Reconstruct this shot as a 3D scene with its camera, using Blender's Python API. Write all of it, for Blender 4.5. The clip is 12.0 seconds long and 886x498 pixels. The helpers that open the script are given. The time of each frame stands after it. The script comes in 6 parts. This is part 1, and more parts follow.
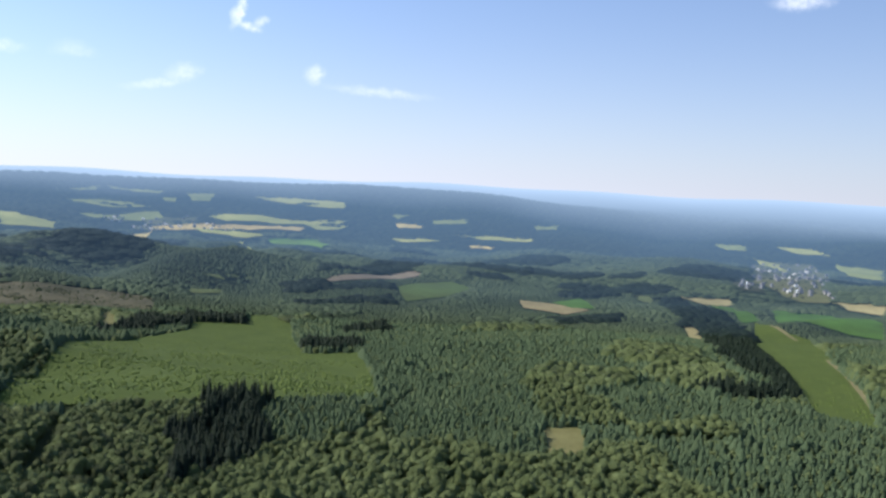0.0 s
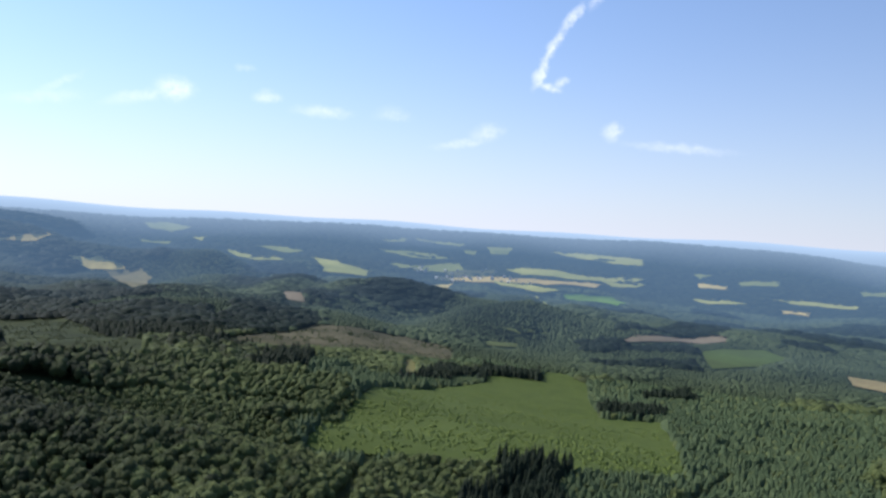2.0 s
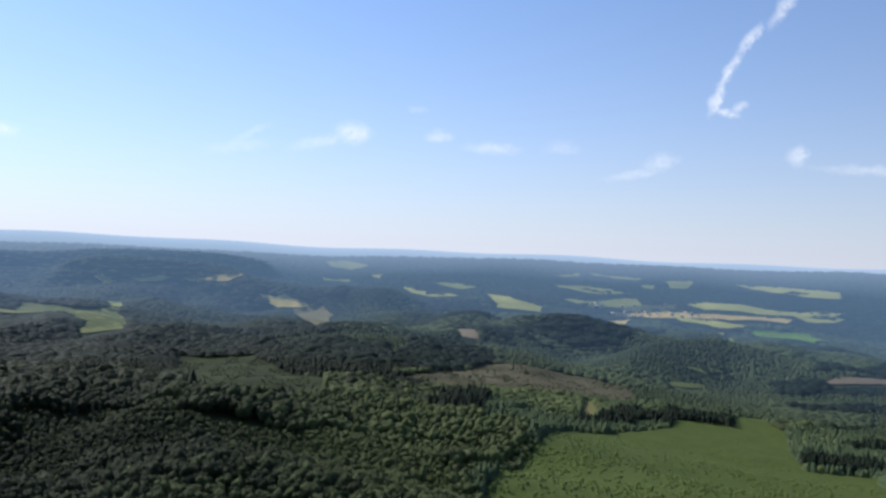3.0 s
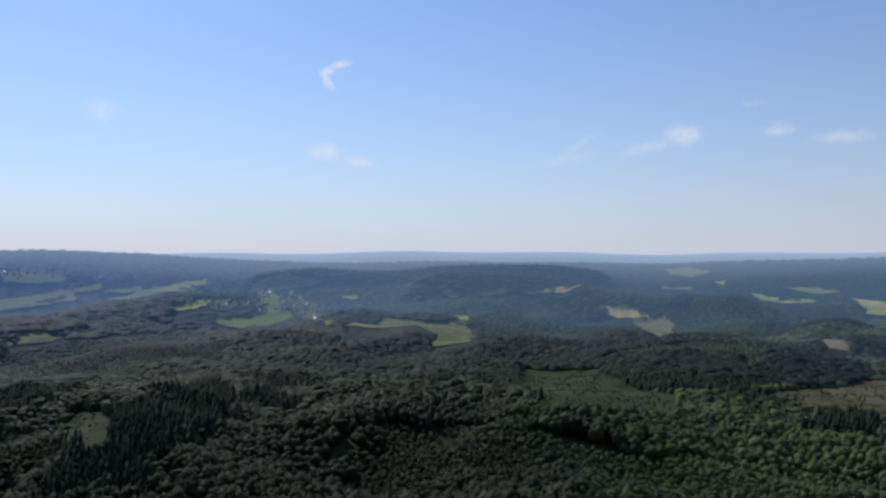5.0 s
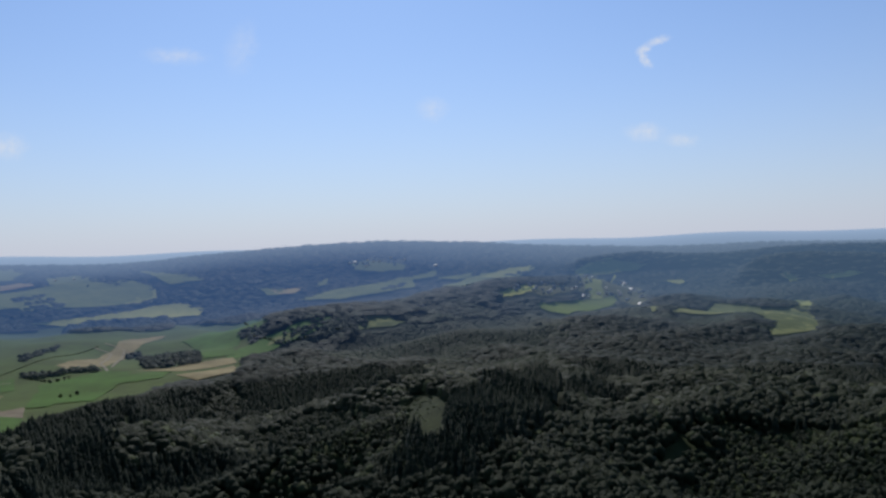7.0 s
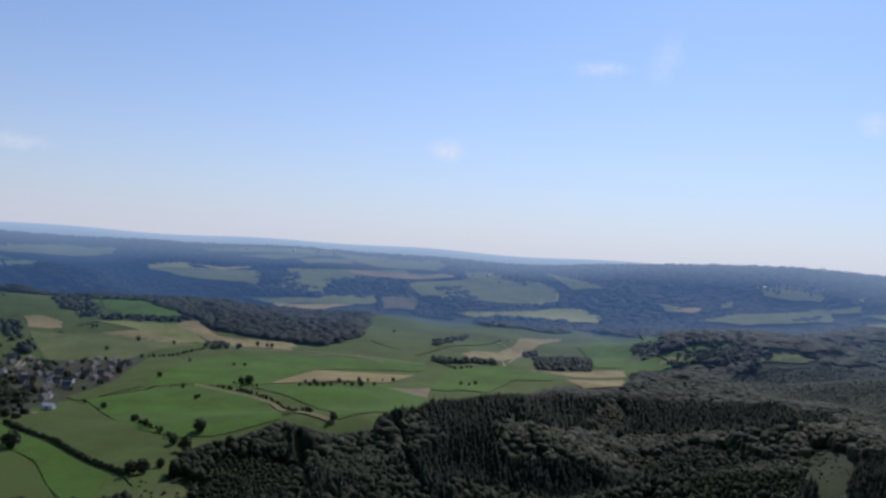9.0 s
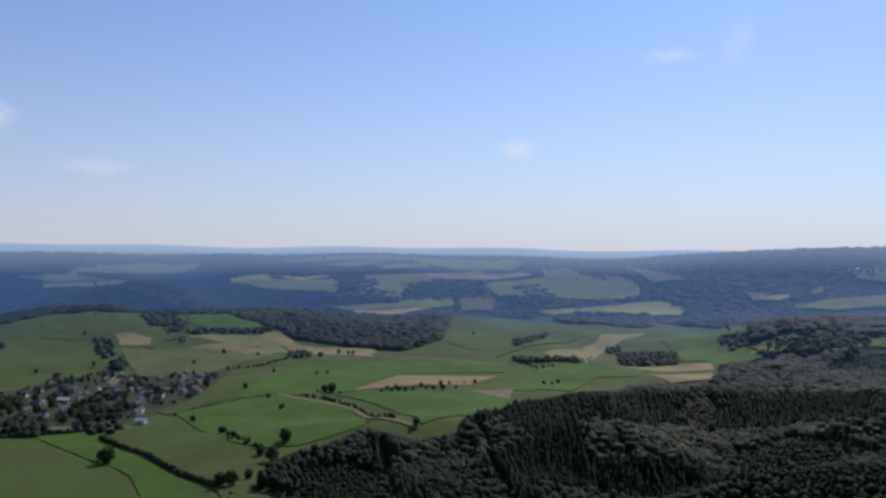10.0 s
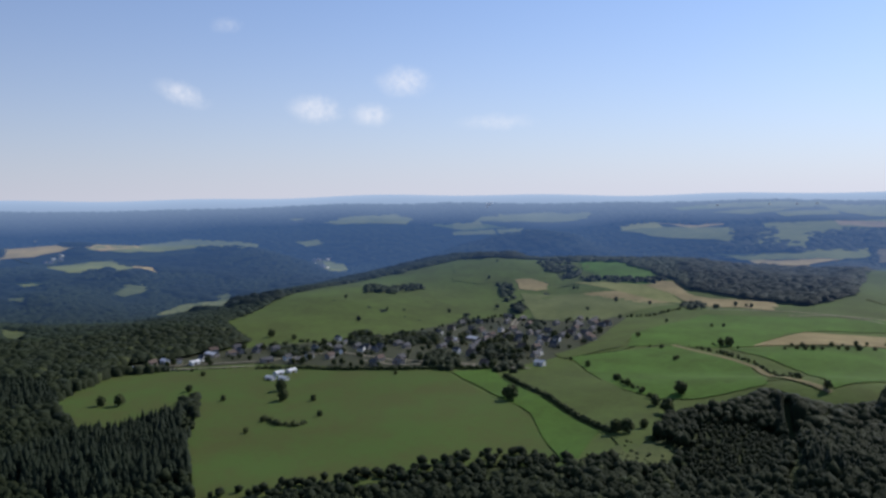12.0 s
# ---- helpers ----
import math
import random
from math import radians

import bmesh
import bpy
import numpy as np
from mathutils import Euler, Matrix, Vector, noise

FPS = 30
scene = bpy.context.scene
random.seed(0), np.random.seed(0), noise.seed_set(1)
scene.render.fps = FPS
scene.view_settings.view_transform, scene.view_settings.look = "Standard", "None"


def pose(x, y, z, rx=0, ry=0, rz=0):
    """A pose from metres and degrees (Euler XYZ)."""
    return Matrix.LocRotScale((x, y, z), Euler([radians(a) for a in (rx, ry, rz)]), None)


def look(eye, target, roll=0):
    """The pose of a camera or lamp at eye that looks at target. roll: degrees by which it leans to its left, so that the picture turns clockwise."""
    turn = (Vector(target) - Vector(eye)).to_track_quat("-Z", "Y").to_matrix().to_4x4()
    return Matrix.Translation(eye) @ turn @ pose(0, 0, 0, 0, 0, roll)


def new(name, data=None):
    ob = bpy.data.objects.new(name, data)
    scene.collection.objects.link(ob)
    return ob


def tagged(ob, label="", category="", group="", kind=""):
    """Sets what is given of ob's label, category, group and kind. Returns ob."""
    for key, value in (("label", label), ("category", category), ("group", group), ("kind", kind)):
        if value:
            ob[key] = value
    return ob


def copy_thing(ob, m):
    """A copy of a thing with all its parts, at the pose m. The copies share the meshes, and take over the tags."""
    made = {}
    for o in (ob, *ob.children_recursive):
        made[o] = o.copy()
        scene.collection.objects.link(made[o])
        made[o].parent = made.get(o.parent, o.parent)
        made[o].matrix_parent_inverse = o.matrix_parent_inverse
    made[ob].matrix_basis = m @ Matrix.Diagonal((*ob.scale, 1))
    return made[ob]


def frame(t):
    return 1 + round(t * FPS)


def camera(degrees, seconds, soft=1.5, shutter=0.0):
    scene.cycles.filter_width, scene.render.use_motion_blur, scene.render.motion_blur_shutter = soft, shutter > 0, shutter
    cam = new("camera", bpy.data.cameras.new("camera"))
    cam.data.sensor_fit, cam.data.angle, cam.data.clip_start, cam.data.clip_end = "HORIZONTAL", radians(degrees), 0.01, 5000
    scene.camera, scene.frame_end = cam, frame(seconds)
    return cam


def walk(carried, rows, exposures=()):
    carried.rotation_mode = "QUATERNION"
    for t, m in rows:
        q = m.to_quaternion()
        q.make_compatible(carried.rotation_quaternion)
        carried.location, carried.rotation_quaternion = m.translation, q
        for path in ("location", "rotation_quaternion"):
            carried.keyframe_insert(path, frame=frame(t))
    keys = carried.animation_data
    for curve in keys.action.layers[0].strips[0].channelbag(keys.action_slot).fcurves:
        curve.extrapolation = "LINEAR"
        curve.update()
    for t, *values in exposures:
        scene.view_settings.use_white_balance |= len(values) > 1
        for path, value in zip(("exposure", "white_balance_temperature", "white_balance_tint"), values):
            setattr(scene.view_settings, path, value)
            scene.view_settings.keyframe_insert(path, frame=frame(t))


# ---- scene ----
cam = camera(55.82, 12.0, soft=2.8)
PATH = [
    (0, (-0.10, 0.09, 237.16), (932.15, 353.86, 161.20), 2.74),
    (0.5, (13.20, 8.34, 235.98), (908.51, 451.56, 191.50), 5.85),
    (1, (25.05, 18.67, 235.31), (890.30, 517.90, 189.41), 3.20),
    (1.5, (36.59, 30.83, 234.84), (874.33, 574.76, 186.73), 2.79),
    (2, (46.90, 43.78, 233.17), (803.39, 697.17, 204.82), 3.65),
    (2.5, (56.36, 56.89, 233.67), (726.22, 799.33, 224.87), 0.55),
    (3, (66.12, 71.36, 236.64), (672.71, 866.38, 238.47), 2.54),
    (3.5, (73.22, 86.47, 236.76), (610.21, 929.89, 253.20), 2.64),
    (3.7, (75.08, 92.24, 236.53), (572.52, 959.58, 253.15), 0.74),
    (5.3, (82.38, 136.52, 237.29), (306.23, 1111.03, 252.15), 0.60),
    (5.5, (82.66, 141.12, 237.16), (289.78, 1118.98, 267.05), 0.82),
    (6, (82.34, 150.17, 237.15), (193.98, 1143.82, 251.01), 0.72),
    (6.5, (80.91, 156.98, 238.43), (101.63, 1156.76, 235.50), -0.26),
    (7, (80.84, 163.53, 240.73), (-39.82, 1156.19, 232.60), -1.82),
    (7.5, (81.24, 170.74, 244.73), (-167.65, 1138.90, 217.94), -1.40),
    (7.6, (81.41, 172.36, 245.56), (-175.08, 1138.55, 219.12), -0.75),
    (7.7, (81.54, 174.05, 246.10), (-197.26, 1133.96, 217.19), 0.16),
    (9.3, (79.61, 199.88, 245.76), (-516.07, 1003.10, 248.00), 2.18),
    (9.5, (78.64, 202.31, 245.66), (-523.09, 1001.00, 242.10), 0.46),
    (10, (74.39, 206.71, 245.47), (-560.14, 979.60, 241.91), 0.44),
    (10.5, (68.71, 209.23, 245.92), (-632.55, 921.78, 223.48), 0.37),
    (11, (65.54, 212.84, 247.61), (-692.66, 862.74, 195.07), -0.12),
    (11.5, (62.87, 210.40, 247.56), (-781.69, 742.99, 192.22), 2.21),
    (12, (60.58, 210.20, 246.37), (-848.04, 622.77, 181.57), -0.66),
]
walk(cam, [(t, look(eye, target, roll)) for t, eye, target, roll in PATH],
     exposures=[(0, 0.38, 6300, 10), (1.5, 0.35, 6300, 10), (2.5, 0.17, 6300, 10), (3.5, -0.10, 6300, 10), (5.5, -0.51, 6300, 10), (6, -0.60, 6270, 10), (6.5, -0.59, 6250, 10),
                (7.5, -0.46, 6250, 11), (9.5, -0.38, 6300, 13), (10.5, -0.48, 6250, 13), (11, -0.55, 6250, 13), (12, -0.21, 6400, 13)])

# ---- world, sun ----
SUN_AZ, SUN_EL = 104.0, 38.0
world = bpy.data.worlds.new("sky")
scene.world = world
world.use_nodes = True
wt = world.node_tree


def node(tree, kind, **kw):
    n = tree.nodes.new(kind)
    for k, v in kw.items():
        if k[0] == "i" and k[1:].isdigit():
            n.inputs[int(k[1:])].default_value = v
        elif k == "op":
            n.operation = v
    return n


def wire(tree, a, b):
    tree.links.new(a, b)


def maths(tree, op, a, b=None, clamp=False):
    n = tree.nodes.new("ShaderNodeMath")
    n.operation, n.use_clamp = op, clamp
    for i, v in enumerate((a, b)):
        if v is None:
            continue
        if isinstance(v, (int, float)):
            n.inputs[i].default_value = v
        else:
            tree.links.new(v, n.inputs[i])
    return n.outputs[0]


sky = wt.nodes.new("ShaderNodeTexSky")
sky.sky_type, sky.sun_disc = "NISHITA", False
sky.sun_elevation, sky.sun_rotation = radians(SUN_EL), radians(90 - SUN_AZ)
sky.altitude, sky.air_density, sky.dust_density, sky.ozone_density = 400, 1.0, 0.4, 2.0

# high thin clouds: azimuth and elevation in degrees
coord = wt.nodes.new("ShaderNodeTexCoord")
sep = wt.nodes.new("ShaderNodeSeparateXYZ")
wire(wt, coord.outputs["Generated"], sep.inputs[0])
az = maths(wt, "MULTIPLY", maths(wt, "ARCTAN2", maths(wt, "MULTIPLY", sep.outputs[0], -1.0), sep.outputs[1]), 57.2958)
az = maths(wt, "ADD", az, 90.0)
el = maths(wt, "MULTIPLY", maths(wt, "ARCSINE", sep.outputs[2]), 57.2958)
place = wt.nodes.new("ShaderNodeCombineXYZ")
wire(wt, az, place.inputs[0])
wire(wt, el, place.inputs[1])
ruffle = node(wt, "ShaderNodeTexNoise", i2=1.1, i3=4.0, i4=0.6)
wire(wt, place.outputs[0], ruffle.inputs["Vector"])
shift = node(wt, "ShaderNodeVectorMath", op="MULTIPLY_ADD", i1=(1.0, 0.7, 0), i2=(-0.5, -0.35, 0))
wire(wt, ruffle.outputs["Color"], shift.inputs[0])
bent = node(wt, "ShaderNodeVectorMath", op="ADD")
wire(wt, place.outputs[0], bent.inputs[0])
wire(wt, shift.outputs[0], bent.inputs[1])

# azimuth, elevation, half length, half height, tilt, density
CLOUDS = [
    (31.15, 16.0, 1.3, 0.40, -55, 0.5), (33.15, 14.1, 1.3, 0.32, -55, 0.6), (34.25, 12.3, 1.5, 0.32, -62, 0.65),
    (34.95, 10.6, 1.1, 0.36, -70, 0.75), (34.35, 9.7, 0.8, 0.28, 10, 0.6), (33.55, 10.0, 0.5, 0.26, -40, 0.5),
    (82.2, 12.62, 0.8, 0.26, -14, 0.8), (83.05, 12.2, 0.55, 0.32, -48, 0.85),
    (83.1, 11.75, 0.5, 0.30, 75, 0.8), (82.9, 11.4, 0.5, 0.24, 55, 0.7),
    (59.15, 7.7, 1.2, 0.7, 0, 0.6), (61.15, 7.0, 2.2, 0.4, -15, 0.3), (53.25, 7.75, 0.9, 0.4, 0, 0.4),
    (49.55, 7.05, 1.8, 0.4, 0, 0.35), (54.75, 9.5, 0.6, 0.2, 0, 0.2), (38.35, 6.4, 1.1, 0.6, -15, 0.35),
]
CLOUDS += [
    (40.05, 5.6, 1.8, 0.3, -10, 0.3), (29.90, 6.9, 0.6, 0.6, 0, 0.55), (25.55, 6.0, 3.2, 0.3, 3, 0.32),
    (45.05, 7.3, 1.0, 0.5, 0, 0.15), (66.75, 6.3, 2.2, 0.4, -10, 0.2), (83.15, 6.85, 1.2, 0.55, 5, 0.55),
    (80.85, 6.15, 1.0, 0.45, 5, 0.5), (97.35, 9.05, 1.0, 0.7, 0, 0.38), (65.95, 7.2, 1.5, 0.25, -30, 0.2),
    (124.35, 6.6, 1.1, 0.75, 0, 0.55), (151.80, 4.9, 2.2, 0.5, 0, 0.32), (114.25, 12.5, 1.8, 0.5, 0, 0.38),
]
CLOUDS += [
    (110.05, 13.1, 0.9, 1.6, 20, 0.25), (172.70, 6.7, 1.5, 0.65, 20, 0.55), (164.10, 5.8, 1.6, 0.8, 5, 0.62),
    (160.40, 5.4, 1.2, 0.7, 0, 0.6), (158.10, 7.6, 1.6, 0.9, 0, 0.55), (152.50, 4.8, 1.8, 0.4, 0, 0.22),
    (169.70, 11.1, 0.9, 0.5, 0, 0.2), (-1.25, 12.2, 1.6, 0.5, 0, 0.6), (44.85, 7.2, 1.2, 0.4, 0, 0.2),
]
total = None
for ca, ce, half_l, half_h, tilt, dense in CLOUDS:
    m = wt.nodes.new("ShaderNodeMapping")
    m.vector_type = "TEXTURE"
    m.inputs["Location"].default_value = (ca, ce, 0)
    m.inputs["Rotation"].default_value = (0, 0, radians(tilt))
    m.inputs["Scale"].default_value = (half_l, half_h, 1)
    wire(wt, bent.outputs[0], m.inputs[0])
    ln = node(wt, "ShaderNodeVectorMath", op="LENGTH")
    wire(wt, m.outputs[0], ln.inputs[0])
    soft = wt.nodes.new("ShaderNodeMapRange")
    soft.interpolation_type = "SMOOTHSTEP"
    for k, v in zip((1, 2, 3, 4), (1.45, 0.1, 0.0, dense)):
        soft.inputs[k].default_value = v
    wire(wt, ln.outputs["Value"], soft.inputs[0])
    total = soft.outputs[0] if total is None else maths(wt, "MAXIMUM", total, soft.outputs[0])
fleece = node(wt, "ShaderNodeTexNoise", i2=2.2, i3=5.0, i4=0.65)
wire(wt, place.outputs[0], fleece.inputs["Vector"])
fluff = wt.nodes.new("ShaderNodeMapRange")
for k, v in zip((1, 2, 3, 4), (0.3, 0.62, 0.35, 1.0)):
    fluff.inputs[k].default_value = v
wire(wt, fleece.outputs["Fac"], fluff.inputs[0])
cover = maths(wt, "MULTIPLY", total, fluff.outputs[0], True)
clouded = wt.nodes.new("ShaderNodeMix")
clouded.data_type = "RGBA"
wire(wt, cover, clouded.inputs[0])
# summer haze whitens the sky towards the horizon
veil = maths(wt, "MULTIPLY", maths(wt, "POWER", 2.71828, maths(wt, "MULTIPLY", maths(wt, "ABSOLUTE", el), -1 / 7.5)), 0.92)
hazy = wt.nodes.new("ShaderNodeMix")
hazy.data_type = "RGBA"
wire(wt, veil, hazy.inputs[0])
blue = node(wt, "ShaderNodeVectorMath", op="MULTIPLY_ADD", i1=(0.612, 0.792, 1.025), i2=(0.87, 1.25, 2.06))
wire(wt, sky.outputs[0], blue.inputs[0])
wire(wt, blue.outputs[0], hazy.inputs[6])
hazy.inputs[7].default_value = (6.90, 7.13, 8.09, 1)
# the sky is brighter on the sun's side
sunward = node(wt, "ShaderNodeVectorMath", op="DOT_PRODUCT", i1=(math.cos(radians(SUN_AZ)), math.sin(radians(SUN_AZ)), 0))
wire(wt, coord.outputs["Generated"], sunward.inputs[0])
lift = maths(wt, "ADD", maths(wt, "MULTIPLY", sunward.outputs["Value"], 0.28), 0.90)
lit = node(wt, "ShaderNodeVectorMath", op="SCALE")
wire(wt, hazy.outputs[2], lit.inputs[0])
wire(wt, lift, lit.inputs["Scale"])
wire(wt, lit.outputs[0], clouded.inputs[6])
clouded.inputs[7].default_value = (10.4, 10.6, 11.0, 1)
wire(wt, clouded.outputs[2], wt.nodes["Background"].inputs[0])
wt.nodes["Background"].inputs[1].default_value = 0.10

sun = new("sun", bpy.data.lights.new("sun", "SUN"))
sun.data.energy, sun.data.angle, sun.data.color = 4.6, radians(0.5), (1.0, 0.95, 0.87)
sun.matrix_world = look(
    (math.cos(radians(SUN_AZ)) * math.cos(radians(SUN_EL)) * 1000, math.sin(radians(SUN_AZ)) * math.cos(radians(SUN_EL)) * 1000, math.sin(radians(SUN_EL)) * 1000),
    (0, 0, 0))

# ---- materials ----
# haze colours that distant materials emit: east, west, skyline
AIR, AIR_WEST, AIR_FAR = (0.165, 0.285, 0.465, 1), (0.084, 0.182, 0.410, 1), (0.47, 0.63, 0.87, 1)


def material(name, dark, light, scale=0.02, fine=0.5, rough=0.8, bump=0.4, island=0.0, rows=0.0, glow=False, spread=0.5):
    """Two colours mixed by broad and fine noise; island: how much each clump differs; rows: faint drill lines; glow:
    haze painted as emission.
    """
    mat = bpy.data.materials.new(name)
    mat.use_nodes = True
    t = mat.node_tree
    bsdf = t.nodes["Principled BSDF"]
    geo = t.nodes.new("ShaderNodeNewGeometry")
    broad = node(t, "ShaderNodeTexNoise", i2=scale, i3=5.0, i4=0.62)
    small = node(t, "ShaderNodeTexNoise", i2=fine, i3=4.0, i4=0.7)
    for n in (broad, small):
        wire(t, geo.outputs["Position"], n.inputs["Vector"])
    fac = maths(t, "ADD", maths(t, "MULTIPLY", broad.outputs["Fac"], 0.65), maths(t, "MULTIPLY", small.outputs["Fac"], 0.35))
    fac = maths(t, "ADD", maths(t, "MULTIPLY", maths(t, "SUBTRACT", fac, 0.5), 1.0 / spread), 0.5, True)
    if island:
        fac = maths(t, "ADD", maths(t, "MULTIPLY", fac, 1 - island), maths(t, "MULTIPLY", geo.outputs["Random Per Island"], island))
    if rows:
        wave = node(t, "ShaderNodeTexWave", i1=0.12, i2=1.5, i3=2.0)
        turn = node(t, "ShaderNodeMapping")
        turn.inputs["Rotation"].default_value = (0, 0, rows)
        wire(t, geo.outputs["Position"], turn.inputs[0])
        wire(t, turn.outputs[0], wave.inputs["Vector"])
        fac = maths(t, "ADD", maths(t, "MULTIPLY", fac, 0.8), maths(t, "MULTIPLY", wave.outputs["Fac"], 0.2))
    mix = t.nodes.new("ShaderNodeMix")
    mix.data_type = "RGBA"
    wire(t, fac, mix.inputs[0])
    mix.inputs[6].default_value, mix.inputs[7].default_value = (*dark, 1), (*light, 1)
    wire(t, mix.outputs[2], bsdf.inputs["Base Color"])
    bsdf.inputs["Roughness"].default_value = rough
    bsdf.inputs["Specular IOR Level"].default_value = 0.08 if rough > 0.5 else 0.5
    if bump:
        b = node(t, "ShaderNodeBump")
        b.inputs["Strength"].default_value, b.inputs["Distance"].default_value = bump, 1.0
        wire(t, small.outputs["Fac"], b.inputs["Height"])
        wire(t, b.outputs[0], bsdf.inputs["Normal"])
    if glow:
        # painted haze of the distance: emitted airlight colour, thicker outwards
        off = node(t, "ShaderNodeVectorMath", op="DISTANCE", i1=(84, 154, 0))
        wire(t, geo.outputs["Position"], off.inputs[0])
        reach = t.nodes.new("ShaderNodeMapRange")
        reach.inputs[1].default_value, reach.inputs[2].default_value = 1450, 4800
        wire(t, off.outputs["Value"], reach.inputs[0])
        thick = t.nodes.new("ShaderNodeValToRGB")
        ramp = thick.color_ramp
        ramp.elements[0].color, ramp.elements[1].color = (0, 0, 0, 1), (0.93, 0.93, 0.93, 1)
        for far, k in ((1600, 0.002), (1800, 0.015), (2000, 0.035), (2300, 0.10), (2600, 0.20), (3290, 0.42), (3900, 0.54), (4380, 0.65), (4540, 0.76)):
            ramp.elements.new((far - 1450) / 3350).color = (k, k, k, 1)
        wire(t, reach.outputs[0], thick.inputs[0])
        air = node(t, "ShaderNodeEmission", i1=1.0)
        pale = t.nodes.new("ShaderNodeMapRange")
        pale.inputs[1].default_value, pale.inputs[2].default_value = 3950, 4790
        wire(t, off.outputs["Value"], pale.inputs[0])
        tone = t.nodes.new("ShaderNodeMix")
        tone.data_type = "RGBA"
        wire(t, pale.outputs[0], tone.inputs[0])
        # the emitted haze tint turns bluer towards the west
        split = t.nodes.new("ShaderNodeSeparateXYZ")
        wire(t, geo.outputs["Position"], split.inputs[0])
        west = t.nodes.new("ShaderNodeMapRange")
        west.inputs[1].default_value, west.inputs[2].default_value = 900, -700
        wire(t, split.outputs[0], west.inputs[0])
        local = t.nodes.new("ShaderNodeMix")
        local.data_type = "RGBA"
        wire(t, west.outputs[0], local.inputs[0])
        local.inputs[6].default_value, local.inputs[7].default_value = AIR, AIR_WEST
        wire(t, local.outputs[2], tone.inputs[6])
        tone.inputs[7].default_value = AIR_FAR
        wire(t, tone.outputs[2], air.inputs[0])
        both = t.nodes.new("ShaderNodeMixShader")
        # a minimum of emitted haze over the eastern woods, set by position
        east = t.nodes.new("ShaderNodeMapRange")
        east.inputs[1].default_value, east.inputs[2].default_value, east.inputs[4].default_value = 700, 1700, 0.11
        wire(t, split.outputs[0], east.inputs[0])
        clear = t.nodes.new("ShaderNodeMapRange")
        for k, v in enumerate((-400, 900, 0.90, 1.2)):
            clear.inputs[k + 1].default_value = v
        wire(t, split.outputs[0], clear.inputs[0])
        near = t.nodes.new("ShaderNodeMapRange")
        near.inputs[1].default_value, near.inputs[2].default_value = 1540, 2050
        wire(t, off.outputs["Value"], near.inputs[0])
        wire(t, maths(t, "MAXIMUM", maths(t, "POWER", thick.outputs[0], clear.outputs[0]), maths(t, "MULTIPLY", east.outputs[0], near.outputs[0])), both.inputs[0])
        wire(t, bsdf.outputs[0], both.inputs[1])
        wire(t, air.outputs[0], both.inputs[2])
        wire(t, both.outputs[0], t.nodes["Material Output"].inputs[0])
    return mat


CROPS = {
    "bright": ((0.047, 0.080, 0.013), (0.067, 0.134, 0.021)), "grass": ((0.055, 0.070, 0.019), (0.074, 0.107, 0.026)),
    "pasture": ((0.072, 0.088, 0.030), (0.122, 0.138, 0.050)), "stubble": ((0.165, 0.132, 0.062), (0.27, 0.22, 0.108)),
    "straw": ((0.20, 0.165, 0.070), (0.33, 0.275, 0.125)), "olive": ((0.068, 0.076, 0.022), (0.061, 0.103, 0.022)),
    "plantation": ((0.052, 0.074, 0.018), (0.088, 0.112, 0.027)), "heath": ((0.052, 0.050, 0.028), (0.112, 0.098, 0.056)),
    "bare": ((0.130, 0.105, 0.068), (0.215, 0.170, 0.112)), "clearing": ((0.045, 0.062, 0.020), (0.085, 0.100, 0.034)),
    "rough": ((0.017, 0.025, 0.009), (0.042, 0.051, 0.017)), "lush": ((0.125, 0.138, 0.044), (0.20, 0.205, 0.075)),
    "village": ((0.030, 0.036, 0.020), (0.062, 0.064, 0.036)),
}
CROP_WORDS = {
    "bright": "fresh bright green meadow between hedges and woods", "grass": "green grass field beside woods",
    "pasture": "pale green pasture among dark woods", "stubble": "tan stubble field among green meadows",
    "straw": "straw-yellow ripe field at the wood's edge", "olive": "broad olive-green grazed meadow below the village",
    "plantation": "rough green clearing of young planted trees", "heath": "brownish heather clearing among woods",
    "rough": "dull green rough grass clearing inside dark woods", "lush": "yellowish-green meadow between dark woods",
    "bare": "reddish bare soil clearing among woods", "clearing": "small grassy clearing inside dark woods",
}
CROP = {k: material(k, a, b, scale=0.012, fine=0.12, rough=0.9, bump=0.3, rows=0.3 + i, spread=0.20) for i, (k, (a, b)) in enumerate(CROPS.items())}
CROP["straw"] = material("pale_grass", (0.125, 0.118, 0.042), (0.20, 0.18, 0.072), scale=0.02, fine=0.2, rough=0.9, bump=0.3, spread=0.3)
CROP["plantation"] = material("rough_planting", *CROPS["plantation"], scale=0.03, fine=0.35, rough=0.9, bump=0.8, spread=0.5)
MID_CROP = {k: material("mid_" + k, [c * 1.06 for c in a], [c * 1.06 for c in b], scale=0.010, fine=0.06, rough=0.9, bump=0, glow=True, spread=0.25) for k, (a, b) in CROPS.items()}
# far crops: base colour raised to show through the emitted haze
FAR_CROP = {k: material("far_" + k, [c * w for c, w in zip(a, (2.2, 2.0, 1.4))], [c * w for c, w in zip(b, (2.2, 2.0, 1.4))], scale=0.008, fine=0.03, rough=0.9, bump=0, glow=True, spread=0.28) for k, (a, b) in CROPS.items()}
FLOOR = material("forest_floor", (0.026, 0.036, 0.013), (0.052, 0.064, 0.024), 0.015, 0.3, 0.95, 0.5)
# four tones of broadleaf: side light and backlight put into the base colour
LEAF_DARK = material("shade_tone_leaves", (0.0085, 0.0132, 0.0056), (0.026, 0.0348, 0.014), 0.012, 0.55, 0.75, 0.7, island=0.30)
